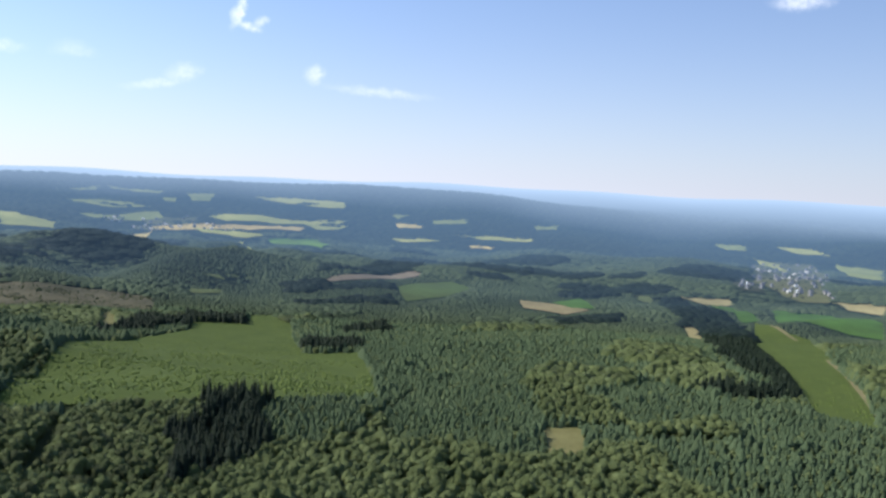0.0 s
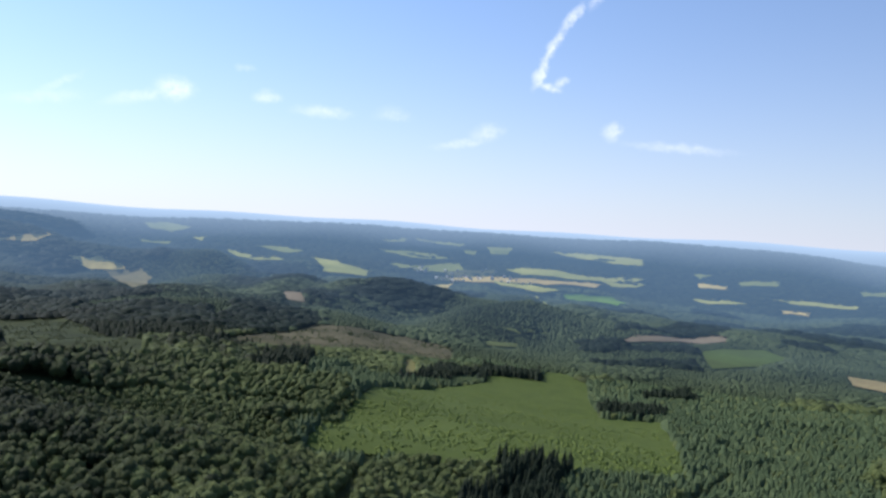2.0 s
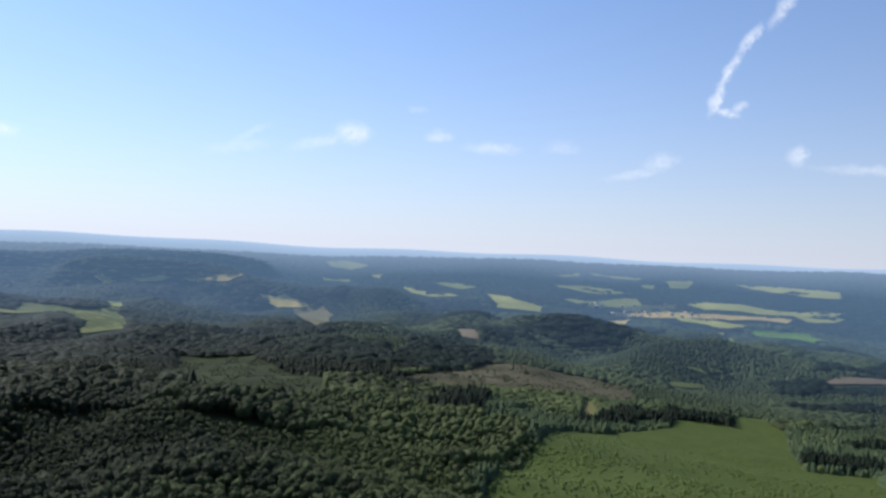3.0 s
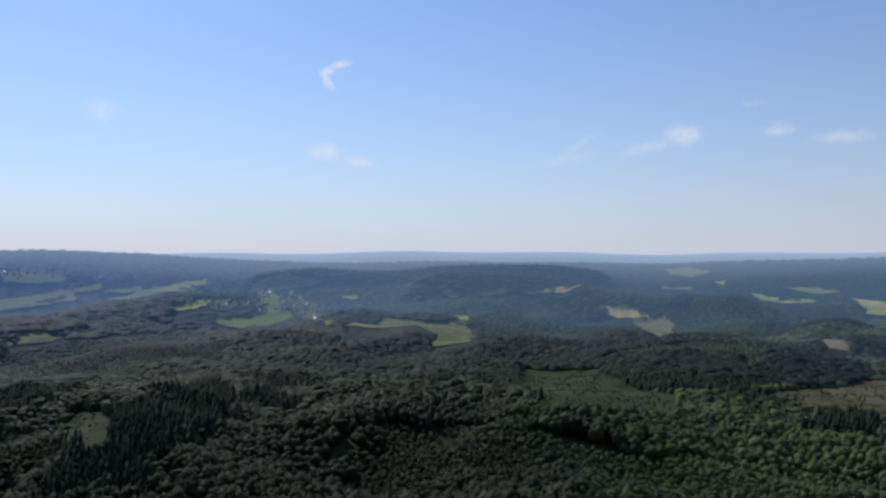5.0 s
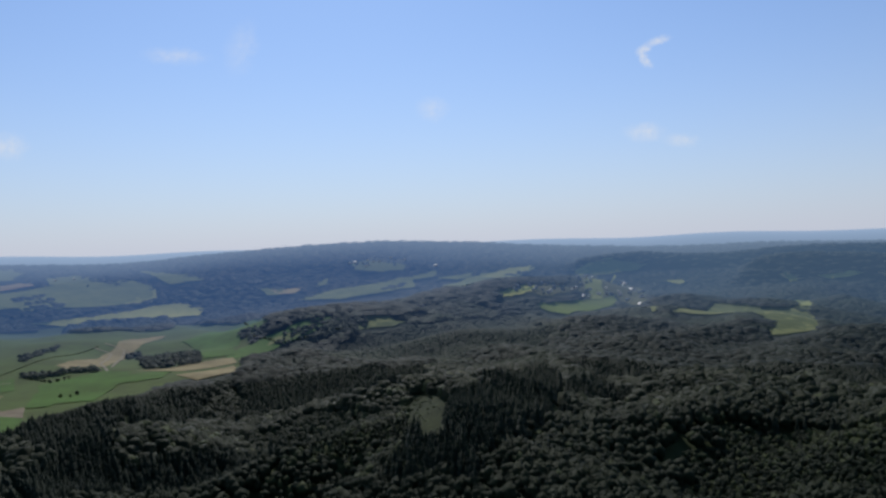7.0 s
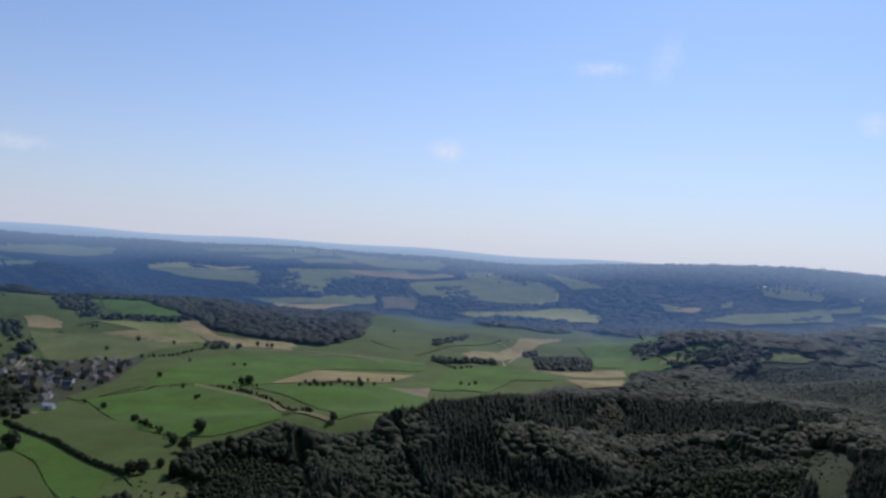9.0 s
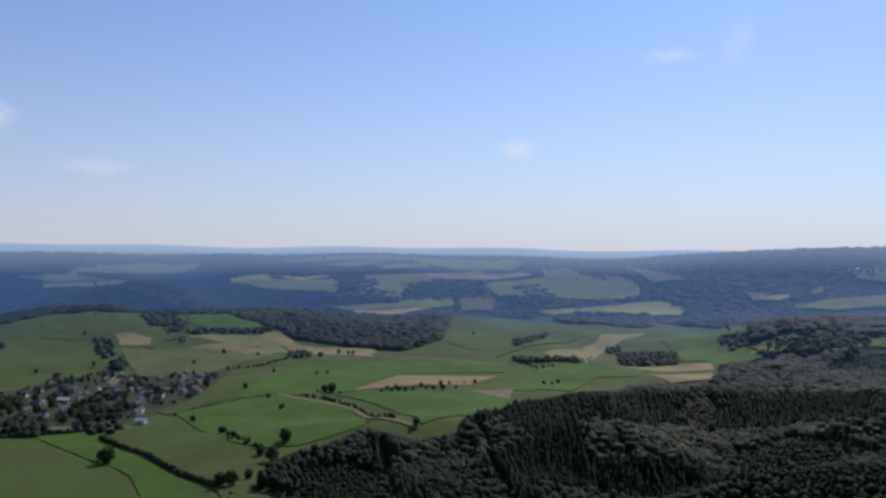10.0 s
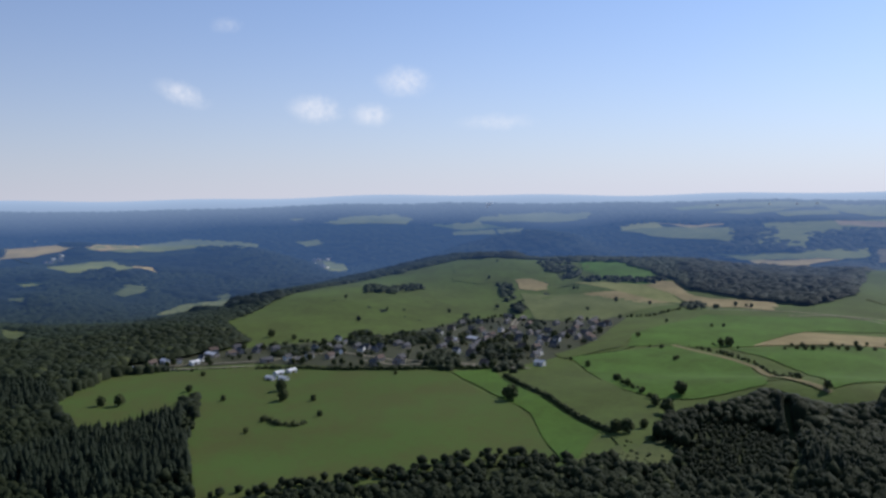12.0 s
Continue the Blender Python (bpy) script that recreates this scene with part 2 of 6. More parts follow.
LEAF = material("mid_tone_leaves", (0.025, 0.034, 0.013), (0.070, 0.082, 0.031), 0.012, 0.55, 0.75, 1.0, island=0.45)
LEAF_LIGHT = material("lit_tone_leaves", (0.042, 0.058, 0.020), (0.104, 0.122, 0.042), 0.012, 0.55, 0.75, 1.0, island=0.45)
LEAF_PALE = material("bright_tone_leaves", (0.062, 0.080, 0.029), (0.132, 0.154, 0.057), 0.012, 0.55, 0.75, 1.0, island=0.45)
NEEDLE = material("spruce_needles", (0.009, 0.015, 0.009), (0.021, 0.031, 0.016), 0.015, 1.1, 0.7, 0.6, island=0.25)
YOUNG = material("young_needles", (0.044, 0.070, 0.034), (0.092, 0.120, 0.055), 0.010, 1.1, 0.75, 0.6, island=0.35)
SAPLING = material("sapling_leaves", (0.056, 0.084, 0.018), (0.135, 0.168, 0.038), 0.02, 1.1, 0.7, 0.6, island=0.6)
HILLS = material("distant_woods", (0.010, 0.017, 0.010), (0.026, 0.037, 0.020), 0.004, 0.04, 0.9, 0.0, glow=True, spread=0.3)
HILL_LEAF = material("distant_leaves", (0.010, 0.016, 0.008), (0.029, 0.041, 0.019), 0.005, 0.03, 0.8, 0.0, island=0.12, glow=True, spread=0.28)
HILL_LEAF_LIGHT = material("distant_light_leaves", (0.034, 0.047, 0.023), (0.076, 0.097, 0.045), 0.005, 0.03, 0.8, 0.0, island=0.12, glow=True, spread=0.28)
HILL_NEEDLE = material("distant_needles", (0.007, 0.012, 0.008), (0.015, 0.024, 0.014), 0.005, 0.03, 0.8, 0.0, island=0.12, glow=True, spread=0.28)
BARK = material("bark", (0.05, 0.04, 0.03), (0.11, 0.09, 0.07), 0.3, 4.0, 0.9, 0.6)
DRY_GRASS = material("dry_grass", (0.14, 0.125, 0.06), (0.22, 0.19, 0.095), 0.05, 1.0, 0.95, 0.2)
GRAVEL = material("gravel", (0.17, 0.15, 0.11), (0.28, 0.25, 0.19), 0.05, 1.0, 0.95, 0.2)
PLASTER = material("white_plaster", (0.62, 0.60, 0.55), (0.80, 0.78, 0.74), 0.2, 2.0, 0.9, 0.1)
STONE = material("grey_stone", (0.22, 0.20, 0.18), (0.36, 0.33, 0.29), 0.3, 2.5, 0.9, 0.3)
SLATE = material("slate", (0.055, 0.055, 0.06), (0.115, 0.115, 0.12), 0.2, 2.0, 0.7, 0.2)
HAZY_STONE = material("hazy_stone", (0.22, 0.20, 0.18), (0.38, 0.35, 0.31), 0.3, 2.5, 0.9, 0.0, glow=True)
HAZY_SLATE = material("hazy_slate", (0.10, 0.10, 0.11), (0.2, 0.2, 0.215), 0.2, 2.0, 0.6, 0.0, glow=True)
TILE = material("brown_tile", (0.085, 0.065, 0.055), (0.15, 0.11, 0.09), 0.2, 2.0, 0.8, 0.3)
TIN = material("pale_sheet_metal", (0.48, 0.48, 0.48), (0.66, 0.66, 0.65), 0.2, 1.5, 0.4, 0.05)
GLASS = material("dark_window_glass", (0.02, 0.025, 0.03), (0.04, 0.045, 0.05), 1.0, 3.0, 0.08, 0.0)
WOODEN = material("brown_wood", (0.08, 0.05, 0.03), (0.15, 0.10, 0.06), 0.5, 4.0, 0.8, 0.2)


def smoke_material():
    mat = bpy.data.materials.new("smoke")
    mat.use_nodes = True
    bsdf = mat.node_tree.nodes["Principled BSDF"]
    bsdf.inputs["Base Color"].default_value, bsdf.inputs["Roughness"].default_value, bsdf.inputs["Alpha"].default_value = (0.75, 0.78, 0.82, 1), 1.0, 0.28
    return mat


SMOKE = smoke_material()

# ---- plan: outlines in metres ----
MEADOWS = []
MEADOWS.append(("grass", [(-2004, 1202), (-1912, 1447), (-1791, 1534), (-1603, 1550), (-1464, 1505), (-1390, 1561), (-1205, 1634), (-1226, 1781), (-1857, 2656), (-1641, 2965), (-1517, 3189), (-918, 2797), (-856, 2934), (-659, 2198), (-610, 2037), (-520, 1767), (-600, 1591), (-618, 1437), (-658, 1309), (-581, 1006), (-634, 980), (-661, 947), (-657, 836), (-637, 785), (-539, 671), (-560, 628), (-671, 567)]))
MEADOWS.append(("grass", [(-1214, 345), (-1313, 426), (-1374, 493), (-1534, 484), (-1830, 690), (-2028, 921), (-2047, 1213), (-1908, 1368), (-1576, 1557), (-1373, 1500), (-1229, 1567), (-991, 1581), (-564, 1026), (-592, 974), (-663, 956), (-682, 862), (-646, 781), (-585, 729), (-538, 659), (-533, 596), (-861, 702), (-1141, 454)]))
FIELDS = []
FIELDS.append(("plantation", [(545, 621), (735, 755), (937, 898), (1187, 913), (1254, 958), (1331, 890), (1414, 946), (1452, 918), (1397, 838), (1242, 738), (1152, 663), (1217, 601), (1018, 480), (825, 382), (735, 409), (706, 443), (679, 477), (613, 524), (567, 572), (522, 594)]))
FIELDS.append(("heath", [(962, 1352), (1108, 1407), (1274, 1460), (1334, 1378), (1405, 1306), (1432, 1196), (1316, 1099), (1252, 1194), (1127, 1222), (991, 1255)]))
FIELDS.append(("straw", [(1182, 1105), (1237, 1116), (1114, 1008), (1060, 990)]))
FIELDS.append(("grass", [(1936, 859), (2051, 845), (2177, 795), (2099, 704), (1906, 709), (1797, 767)]))
FIELDS.append(("bright", [(2338, -18), (2156, -80), (2187, -169), (1941, -255), (1771, -234), (1822, -173), (1965, -50)]))
FIELDS.append(("plantation", [(1970, 1), (1801, -59), (1743, -108), (1425, -115), (1190, -139), (993, -134), (1039, -76), (1140, -69), (1333, -47), (1602, -6)]))
FIELDS.append(("straw", [(812, 191), (843, 160), (738, 132), (716, 161)]))
FIELDS.append(("straw", [(1872, 144), (1835, 108), (1644, 89), (1686, 116)]))
FIELDS.append(("straw", [(2374, -194), (2311, -300), (2263, -295), (2316, -215)]))
FIELDS.append(("bare", [(1556, 1941), (1622, 1932), (1493, 1769), (1472, 1822)]))
FIELDS.append(("rough", [(677, 1762), (818, 1679), (762, 1462), (719, 1217), (643, 1053), (476, 916), (396, 910)]))
FIELDS.append(("rough", [(-106, 1269), (-57, 1208), (-40, 1170), (-4, 836), (-22, 838), (-76, 1067)]))
FIELDS.append(("stubble", [(-941, 1798), (-973, 2031), (-1048, 2319), (-1014, 2465), (-932, 2073), (-821, 1745), (-888, 1738)]))
FIELDS.append(("bright", [(-1101, 1356), (-948, 1674), (-869, 1553), (-990, 1365), (-905, 1173), (-930, 1116), (-981, 1066), (-1083, 1187)]))
FIELDS.append(("stubble", [(-965, 1345), (-848, 1495), (-803, 1342), (-908, 1175)]))
FIELDS.append(("bright", [(-912, 1129), (-832, 1221), (-787, 1346), (-678, 1291), (-610, 1187), (-615, 1008), (-737, 1092)]))
FIELDS.append(("bare", [(-762, 1298), (-740, 1389), (-684, 1302)]))
FIELDS.append(("bright", [(-855, 1602), (-824, 1659), (-787, 1732), (-733, 1730), (-643, 1423), (-729, 1416)]))
FIELDS.append(("pasture", [(-1650, 1185), (-1556, 1326), (-1345, 1397), (-1334, 1285), (-1286, 1153), (-1400, 1081)]))
FIELDS.append(("stubble", [(-1570, 1305), (-1524, 1398), (-1373, 1420), (-1382, 1352)]))
FIELDS.append(("bright", [(-1610, 1381), (-1560, 1476), (-1415, 1457), (-1522, 1413)]))
FIELDS.append(("stubble", [(-1569, 1483), (-1525, 1532), (-1392, 1484), (-1284, 1608), (-1229, 1567), (-1278, 1429), (-1383, 1445)]))
FIELDS.append(("bright", [(-985, 892), (-975, 1085), (-799, 1064), (-670, 962), (-685, 865), (-708, 831), (-763, 819), (-892, 859)]))
FIELDS.append(("grass", [(-925, 753), (-962, 868), (-882, 852), (-759, 817), (-695, 821), (-599, 743), (-547, 666), (-663, 717), (-799, 722)]))
FIELDS.append(("bright", [(-967, 689), (-964, 748), (-883, 730), (-634, 697), (-543, 603), (-737, 678)]))
FIELDS.append(("olive", [(-1057, 195), (-1192, 259), (-1194, 343), (-1157, 457), (-1050, 553), (-971, 681), (-748, 676), (-543, 603), (-603, 575), (-620, 526), (-600, 437), (-592, 363), (-601, 315), (-604, 296), (-807, 316), (-913, 339), (-954, 329), (-893, 251), (-905, 213)]))
FIELDS.append(("grass", [(-1012, 879), (-1101, 1094), (-1013, 1005), (-979, 878)]))
FIELDS.append(("bright", [(-1101, 1094), (-1212, 1355), (-1050, 1521), (-962, 1543), (-966, 1304), (-912, 1153), (-984, 1081), (-1008, 1012)]))
FIELDS.append(("pasture", [(-2300, 420), (-2415, 509), (-2443, 674), (-1804, 543), (-2283, 507)]))
FIELDS.append(("bright", [(-645, 2010), (-633, 2165), (-565, 2230), (-489, 2281), (-445, 2317), (-537, 2138), (-598, 2003), (-599, 1891)]))
FIELDS.append(("clearing", [(-564, 657), (-585, 702), (-556, 726), (-522, 704), (-497, 653), (-505, 629)]))
FIELDS.append(("pasture", [(1670, 1256), (1720, 1207), (1779, 1148), (1693, 1204)]))
FIELDS.append(("pasture", [(-3117, 3076), (-2960, 3259), (-2784, 3451), (-2710, 3410), (-2861, 3199), (-3040, 3025)]))
FIELDS.append(("pasture", [(-2130, 3644), (-2026, 3737), (-1917, 3579), (-2031, 3514)]))
FIELDS.append(("stubble", [(1965, 539), (1955, 466), (1909, 355), (1812, 392), (1855, 501)]))
FIELDS.append(("bright", [(1972, 463), (2133, 420), (1939, 347), (1912, 401)]))
FIELDS.append(("straw", [(2377, 210), (2405, 70), (2353, 53), (2294, 136)]))
FIELDS.append(("bright", [(2303, 111), (2301, 52), (1998, -11), (1950, 20)]))
FIELDS.append(("bright", [(1885, 139), (1772, 88), (1767, 103)]))
FIELDS.append(("bare", [(1818, 1014), (1981, 979), (2206, 981), (2276, 939), (2218, 901), (2028, 917), (1886, 963)]))
FIELDS.append(("lush", [(-614, 2162), (-535, 2204), (-467, 2286), (-463, 2246), (-543, 2147), (-588, 2107)]))
FIELDS.append(("pasture", [(-410, 2312), (-373, 2370), (-292, 2397), (-318, 2340), (-396, 2254)]))
FIELDS.append(("bright", [(-868, 2243), (-928, 2744), (-873, 2867), (-640, 2275), (-693, 2205), (-624, 1995), (-674, 1910), (-786, 2149)]))
FIELDS.append(("bright", [(-735, 1383), (-803, 1511), (-798, 1581), (-725, 1675), (-659, 1741), (-634, 1641), (-714, 1567), (-710, 1500), (-700, 1392)]))
FIELDS.append(("stubble", [(-737, 1746), (-611, 1945), (-564, 1843), (-642, 1757)]))
FIELDS.append(("stubble", [(-621, 1674), (-558, 1811), (-513, 1717), (-560, 1628)]))
FIELDS.append(("bright", [(-1829, 1470), (-1804, 1569), (-1662, 1577), (-1545, 1519), (-1678, 1414)]))
FIELDS.append(("grass", [(-1998, 1176), (-1844, 1234), (-1767, 1234), (-1748, 1132), (-1810, 1088)]))
FIELDS.append(("stubble", [(-1748, 1226), (-1732, 1262), (-1683, 1282), (-1631, 1244), (-1677, 1197)]))
FIELDS.append(("stubble", [(-1546, 1453), (-1492, 1501), (-1403, 1494), (-1355, 1519), (-1266, 1575), (-1193, 1518), (-1332, 1448), (-1442, 1461)]))
FIELDS.append(("lush", [(-1683, 1356), (-1546, 1453), (-1439, 1458), (-1333, 1417), (-1433, 1390)]))
FIELDS.append(("lush", [(-3076, 2492), (-2958, 2647), (-2855, 2595), (-2951, 2459)]))
FIELDS.append(("pasture", [(-3505, 1882), (-3485, 2014), (-3383, 1986), (-3418, 1841)]))
FIELDS.append(("pasture", [(-3382, 1824), (-3349, 2017), (-3287, 1996), (-3339, 1804)]))
FIELDS.append(("pasture", [(-3344, 2026), (-3327, 2155), (-2882, 1911), (-3296, 2013)]))
FIELDS.append(("stubble", [(-2973, 2628), (-2810, 2717), (-2800, 2878), (-2753, 2834), (-2744, 2660)]))
FIELDS.append(("pasture", [(-1957, 3217), (-1902, 3335), (-1844, 3244), (-1894, 3144)]))
FIELDS.append(("pasture", [(-1147, 3598), (-1035, 3611), (-951, 3558), (-1073, 3522)]))
FIELDS.append(("grass", [(-3204, 2914), (-3099, 3079), (-3002, 3065), (-3114, 2910)]))
FIELDS.append(("pasture", [(-2777, 3152), (-2652, 3386), (-2560, 3322), (-2661, 3109)]))
FIELDS.append(("pasture", [(-1829, 3482), (-1687, 3588), (-1588, 3504), (-1701, 3407)]))
FIELDS.append(("lush", [(2341, 2674), (2406, 2632), (2463, 2523), (2392, 2463), (2327, 2504), (2257, 2577)]))
FIELDS.append(("pasture", [(2825, 2846), (2935, 2715), (2960, 2487), (2842, 2597), (2809, 2783)]))
FIELDS.append(("pasture", [(2660, 2649), (2742, 2535), (2939, 2424), (2866, 2349), (2782, 2394), (2672, 2528)]))
FIELDS.append(("pasture", [(2990, 2997), (3179, 2976), (3095, 2930), (3013, 2952)]))
FIELDS.append(("pasture", [(3199, 2960), (3292, 2701), (3223, 2677), (3178, 2906)]))
FIELDS.append(("pasture", [(3294, 2570), (3419, 2484), (3267, 2420), (3202, 2466)]))
FIELDS.append(("lush", [(3508, 2334), (3635, 2187), (3684, 1928), (3595, 1874), (3525, 1995), (3511, 2175)]))
FIELDS.append(("pasture", [(3156, 2595), (3198, 2543), (3119, 2495), (3100, 2537)]))
FIELDS.append(("lush", [(2995, 2217), (3104, 2209), (3210, 2103), (3216, 1989), (3456, 1776), (3383, 1795), (3132, 1936), (2965, 2108)]))
FIELDS.append(("stubble", [(2745, 2333), (2852, 2194), (2961, 1994), (3185, 1855), (3094, 1829), (2902, 1953), (2738, 2215)]))
FIELDS.append(("lush", [(2798, 2152), (2842, 2019), (2921, 1857), (2840, 1910), (2774, 2078)]))
FIELDS.append(("lush", [(3237, 1886), (3400, 1746), (3313, 1757), (3216, 1817)]))
FIELDS.append(("straw", [(2585, 2291), (2694, 2262), (2617, 2223), (2505, 2194)]))
FIELDS.append(("bright", [(2879, 1857), (3057, 1725), (2998, 1608), (2852, 1583), (2854, 1814)]))
FIELDS.append(("lush", [(2779, 1942), (2798, 1907), (2359, 1519), (2502, 1681)]))
FIELDS.append(("pasture", [(3634, 1658), (3668, 1570), (3592, 1594)]))
FIELDS.append(("straw", [(3532, 1581), (3561, 1452), (3512, 1445), (3487, 1546)]))
FIELDS.append(("pasture", [(3612, 1445), (3698, 1281), (3638, 1272), (3577, 1402)]))
FIELDS.append(("lush", [(3348, 1523), (3390, 1406), (3405, 1304), (3312, 1425)]))
FIELDS.append(("lush", [(3489, 1284), (3542, 1116), (3590, 935), (3537, 933), (3504, 1104)]))
FIELDS.append(("straw", [(3405, 1173), (3424, 1064), (3383, 1063), (3373, 1157)]))
FIELDS.append(("pasture", [(3837, 1003), (3986, 916), (3851, 897), (3755, 967)]))
FIELDS.append(("pasture", [(3981, 194), (3945, 61), (3809, 57), (3827, 138)]))
FIELDS.append(("lush", [(3942, -51), (3852, -211), (3724, -269), (3783, -143)]))
FIELDS.append(("pasture", [(3607, -282), (3474, -441), (3220, -411), (3300, -298)]))
FIELDS.append(("straw", [(2379, -187), (2303, -299), (2239, -292), (2284, -213)]))
FIELDS.append(("lush", [(3686, 31), (3609, -78), (3424, -116), (3558, -14)]))
FIELDS.append(("pasture", [(1578, 1225), (1650, 1176), (1620, 1162), (1550, 1196)]))
FIELDS.append(("pasture", [(2332, 319), (2260, 250), (2159, 252), (2188, 284)]))
FIELDS.append(("straw", [(1480, 3147), (1578, 3068), (1603, 3001), (1616, 2935), (1576, 2970), (1514, 3055)]))
FIELDS.append(("heath", [(1565, 2972), (1652, 2893), (1631, 2771), (1177, 2063), (1371, 2531)]))
FIELDS.append(("lush", [(727, 2716), (787, 2712), (842, 2659), (769, 2355), (663, 2261), (604, 2227)]))
FIELDS.append(("pasture", [(929, 3175), (985, 3134), (859, 2754), (810, 2727)]))
FIELDS.append(("lush", [(1114, 3492), (1233, 3465), (1247, 3444), (1135, 3460)]))
FIELDS.append(("stubble", [(1309, 3430), (1440, 3330), (1444, 3285), (1363, 3366)]))
FIELDS.append(("pasture", [(998, 3554), (1039, 3518), (1027, 3476), (1005, 3507)]))
FIELDS.append(("pasture", [(2190, 3852), (2310, 3833), (2355, 3689), (2227, 3641), (2185, 3731)]))
FIELDS.append(("lush", [(2242, 3485), (2307, 3462), (2211, 3363)]))
FIELDS.append(("lush", [(2203, 3146), (2206, 3042), (2203, 2955), (2266, 2840), (2239, 2806), (2174, 2916), (2169, 3053)]))
FIELDS.append(("pasture", [(2331, 3128), (2438, 3057), (2484, 2951), (2365, 2925)]))
FIELDS.append(("lush", [(2372, 2779), (2433, 2689), (2345, 2536), (2285, 2606)]))
FIELDS.append(("bare", [(1575, 1974), (1630, 1919), (1490, 1765), (1466, 1806)]))
FIELDS.append(("pasture", [(2032, 3597), (2122, 3466), (2080, 3421), (2014, 3538)]))
FIELDS.append(("pasture", [(-845, 3547), (-710, 3647), (-547, 3907), (-423, 4038), (-410, 3943), (-570, 3789), (-600, 3515), (-746, 3465)]))
FIELDS.append(("lush", [(-211, 3892), (-90, 4067), (21, 4143), (11, 4014), (-127, 3861)]))
FIELDS.append(("pasture", [(-409, 3899), (-298, 3944), (-245, 4001), (-248, 3913), (-312, 3854)]))
FIELDS.append(("grass", [(-91, 2789), (31, 3019), (41, 2967), (-64, 2763)]))
FIELDS.append(("lush", [(212, 3997), (315, 4036), (395, 4071), (365, 4013), (235, 3944)]))
FIELDS.append(("grass", [(45, 2783), (180, 3005), (333, 3261), (318, 3074), (146, 2726), (87, 2755)]))
FIELDS.append(("lush", [(336, 3052), (408, 2622), (376, 2565), (332, 2900)]))
FIELDS.append(("pasture", [(444, 2580), (596, 2851), (672, 2762), (768, 2701), (823, 2636), (765, 2357), (638, 2272), (645, 2427), (623, 2707)]))
FIELDS.append(("bright", [(-521, 2275), (-476, 2312), (-468, 2261), (-501, 2206)]))
FIELDS.append(("lush", [(-412, 2365), (-350, 2418), (-322, 2379), (-365, 2301), (-394, 2287)]))
FIELDS.append(("pasture", [(780, 2747), (855, 2714), (817, 2679)]))
FIELDS.append(("lush", [(1101, 3496), (1216, 3472), (1267, 3441), (1163, 3460)]))
FIELDS.append(("stubble", [(1299, 3429), (1414, 3346), (1512, 3290), (1435, 3280), (1386, 3336)]))
FIELDS.append(("pasture", [(998, 3550), (1035, 3507), (1003, 3478)]))
FIELDS.append(("lush", [(235, 3412), (386, 3939), (366, 3836), (250, 3271)]))
FIELDS.append(("pasture", [(-3582, 2140), (-3519, 2405), (-3370, 2547), (-3311, 2448), (-3440, 2167)]))
FIELDS.append(("pasture", [(-2975, 2447), (-2837, 2612), (-2657, 2779), (-2392, 2530), (-2577, 2485), (-2754, 2454)]))
FIELDS.append(("pasture", [(-2592, 2925), (-2426, 3163), (-2349, 3454), (-2152, 3212), (-2286, 2998), (-2237, 2727), (-2298, 2563)]))
FIELDS.append(("stubble", [(-2211, 2447), (-2093, 2571), (-1996, 2673), (-2008, 2509), (-2136, 2432)]))
FIELDS.append(("pasture", [(-2400, 2390), (-2254, 2489), (-2108, 2719), (-2039, 2849), (-2001, 2663), (-2214, 2450)]))
FIELDS.append(("pasture", [(-2103, 3208), (-1954, 3696), (-1720, 3652), (-1595, 3572), (-1521, 3425), (-1642, 3253), (-1910, 2982)]))
FIELDS.append(("bare", [(-2454, 3155), (-2289, 3374), (-2155, 3557), (-2090, 3508), (-2157, 3283), (-2351, 3075)]))
FIELDS.append(("pasture", [(-2512, 3460), (-2345, 3737), (-2260, 3674), (-2344, 3493)]))
FIELDS.append(("lush", [(-1776, 2891), (-1609, 3105), (-1470, 3321), (-1390, 3364), (-1263, 3324), (-1220, 3199), (-1358, 3051), (-1561, 3022)]))
FIELDS.append(("pasture", [(-923, 3466), (-783, 3568), (-657, 3728), (-513, 3913), (-476, 3684), (-580, 3544), (-739, 3397)]))
FIELDS.append(("pasture", [(-1827, 3916), (-1672, 3845), (-1390, 3648), (-1518, 3582)]))
FIELDS.append(("pasture", [(-2980, 2971), (-2861, 3199), (-2757, 3292), (-2826, 3048)]))
FIELDS.append(("pasture", [(-2633, 2930), (-2430, 3128), (-2317, 3035), (-2338, 2873), (-2174, 2692), (-2299, 2533), (-2354, 2716)]))
FIELDS.append(("pasture", [(-2097, 3158), (-2028, 3367), (-1900, 3602), (-1704, 3277), (-1757, 3086), (-1831, 3023), (-1901, 3125), (-1948, 3004)]))
FIELDS.append(("pasture", [(-2766, 2584), (-2605, 2747), (-2393, 2552), (-2633, 2488)]))
FIELDS.append(("pasture", [(-2782, 3405), (-2548, 3574), (-2275, 3717), (-2236, 3579), (-2455, 3367), (-2599, 3368)]))
FIELDS.append(("heath", [(-2027, 2870), (-1971, 2987), (-1900, 2945), (-1824, 2818), (-1906, 2725)]))
FIELDS.append(("lush", [(-1757, 3357), (-1582, 3547), (-1525, 3463), (-1495, 3371), (-1708, 3274)]))
FIELDS.append(("pasture", [(-835, 4037), (-755, 4084), (-574, 4078), (-573, 4001), (-660, 3948), (-790, 3945)]))
FIELDS.append(("pasture", [(-909, 3729), (-879, 3816), (-854, 3690), (-885, 3644)]))
FIELDS.append(("stubble", [(-1077, 3584), (-954, 3641), (-970, 3548), (-1035, 3544)]))
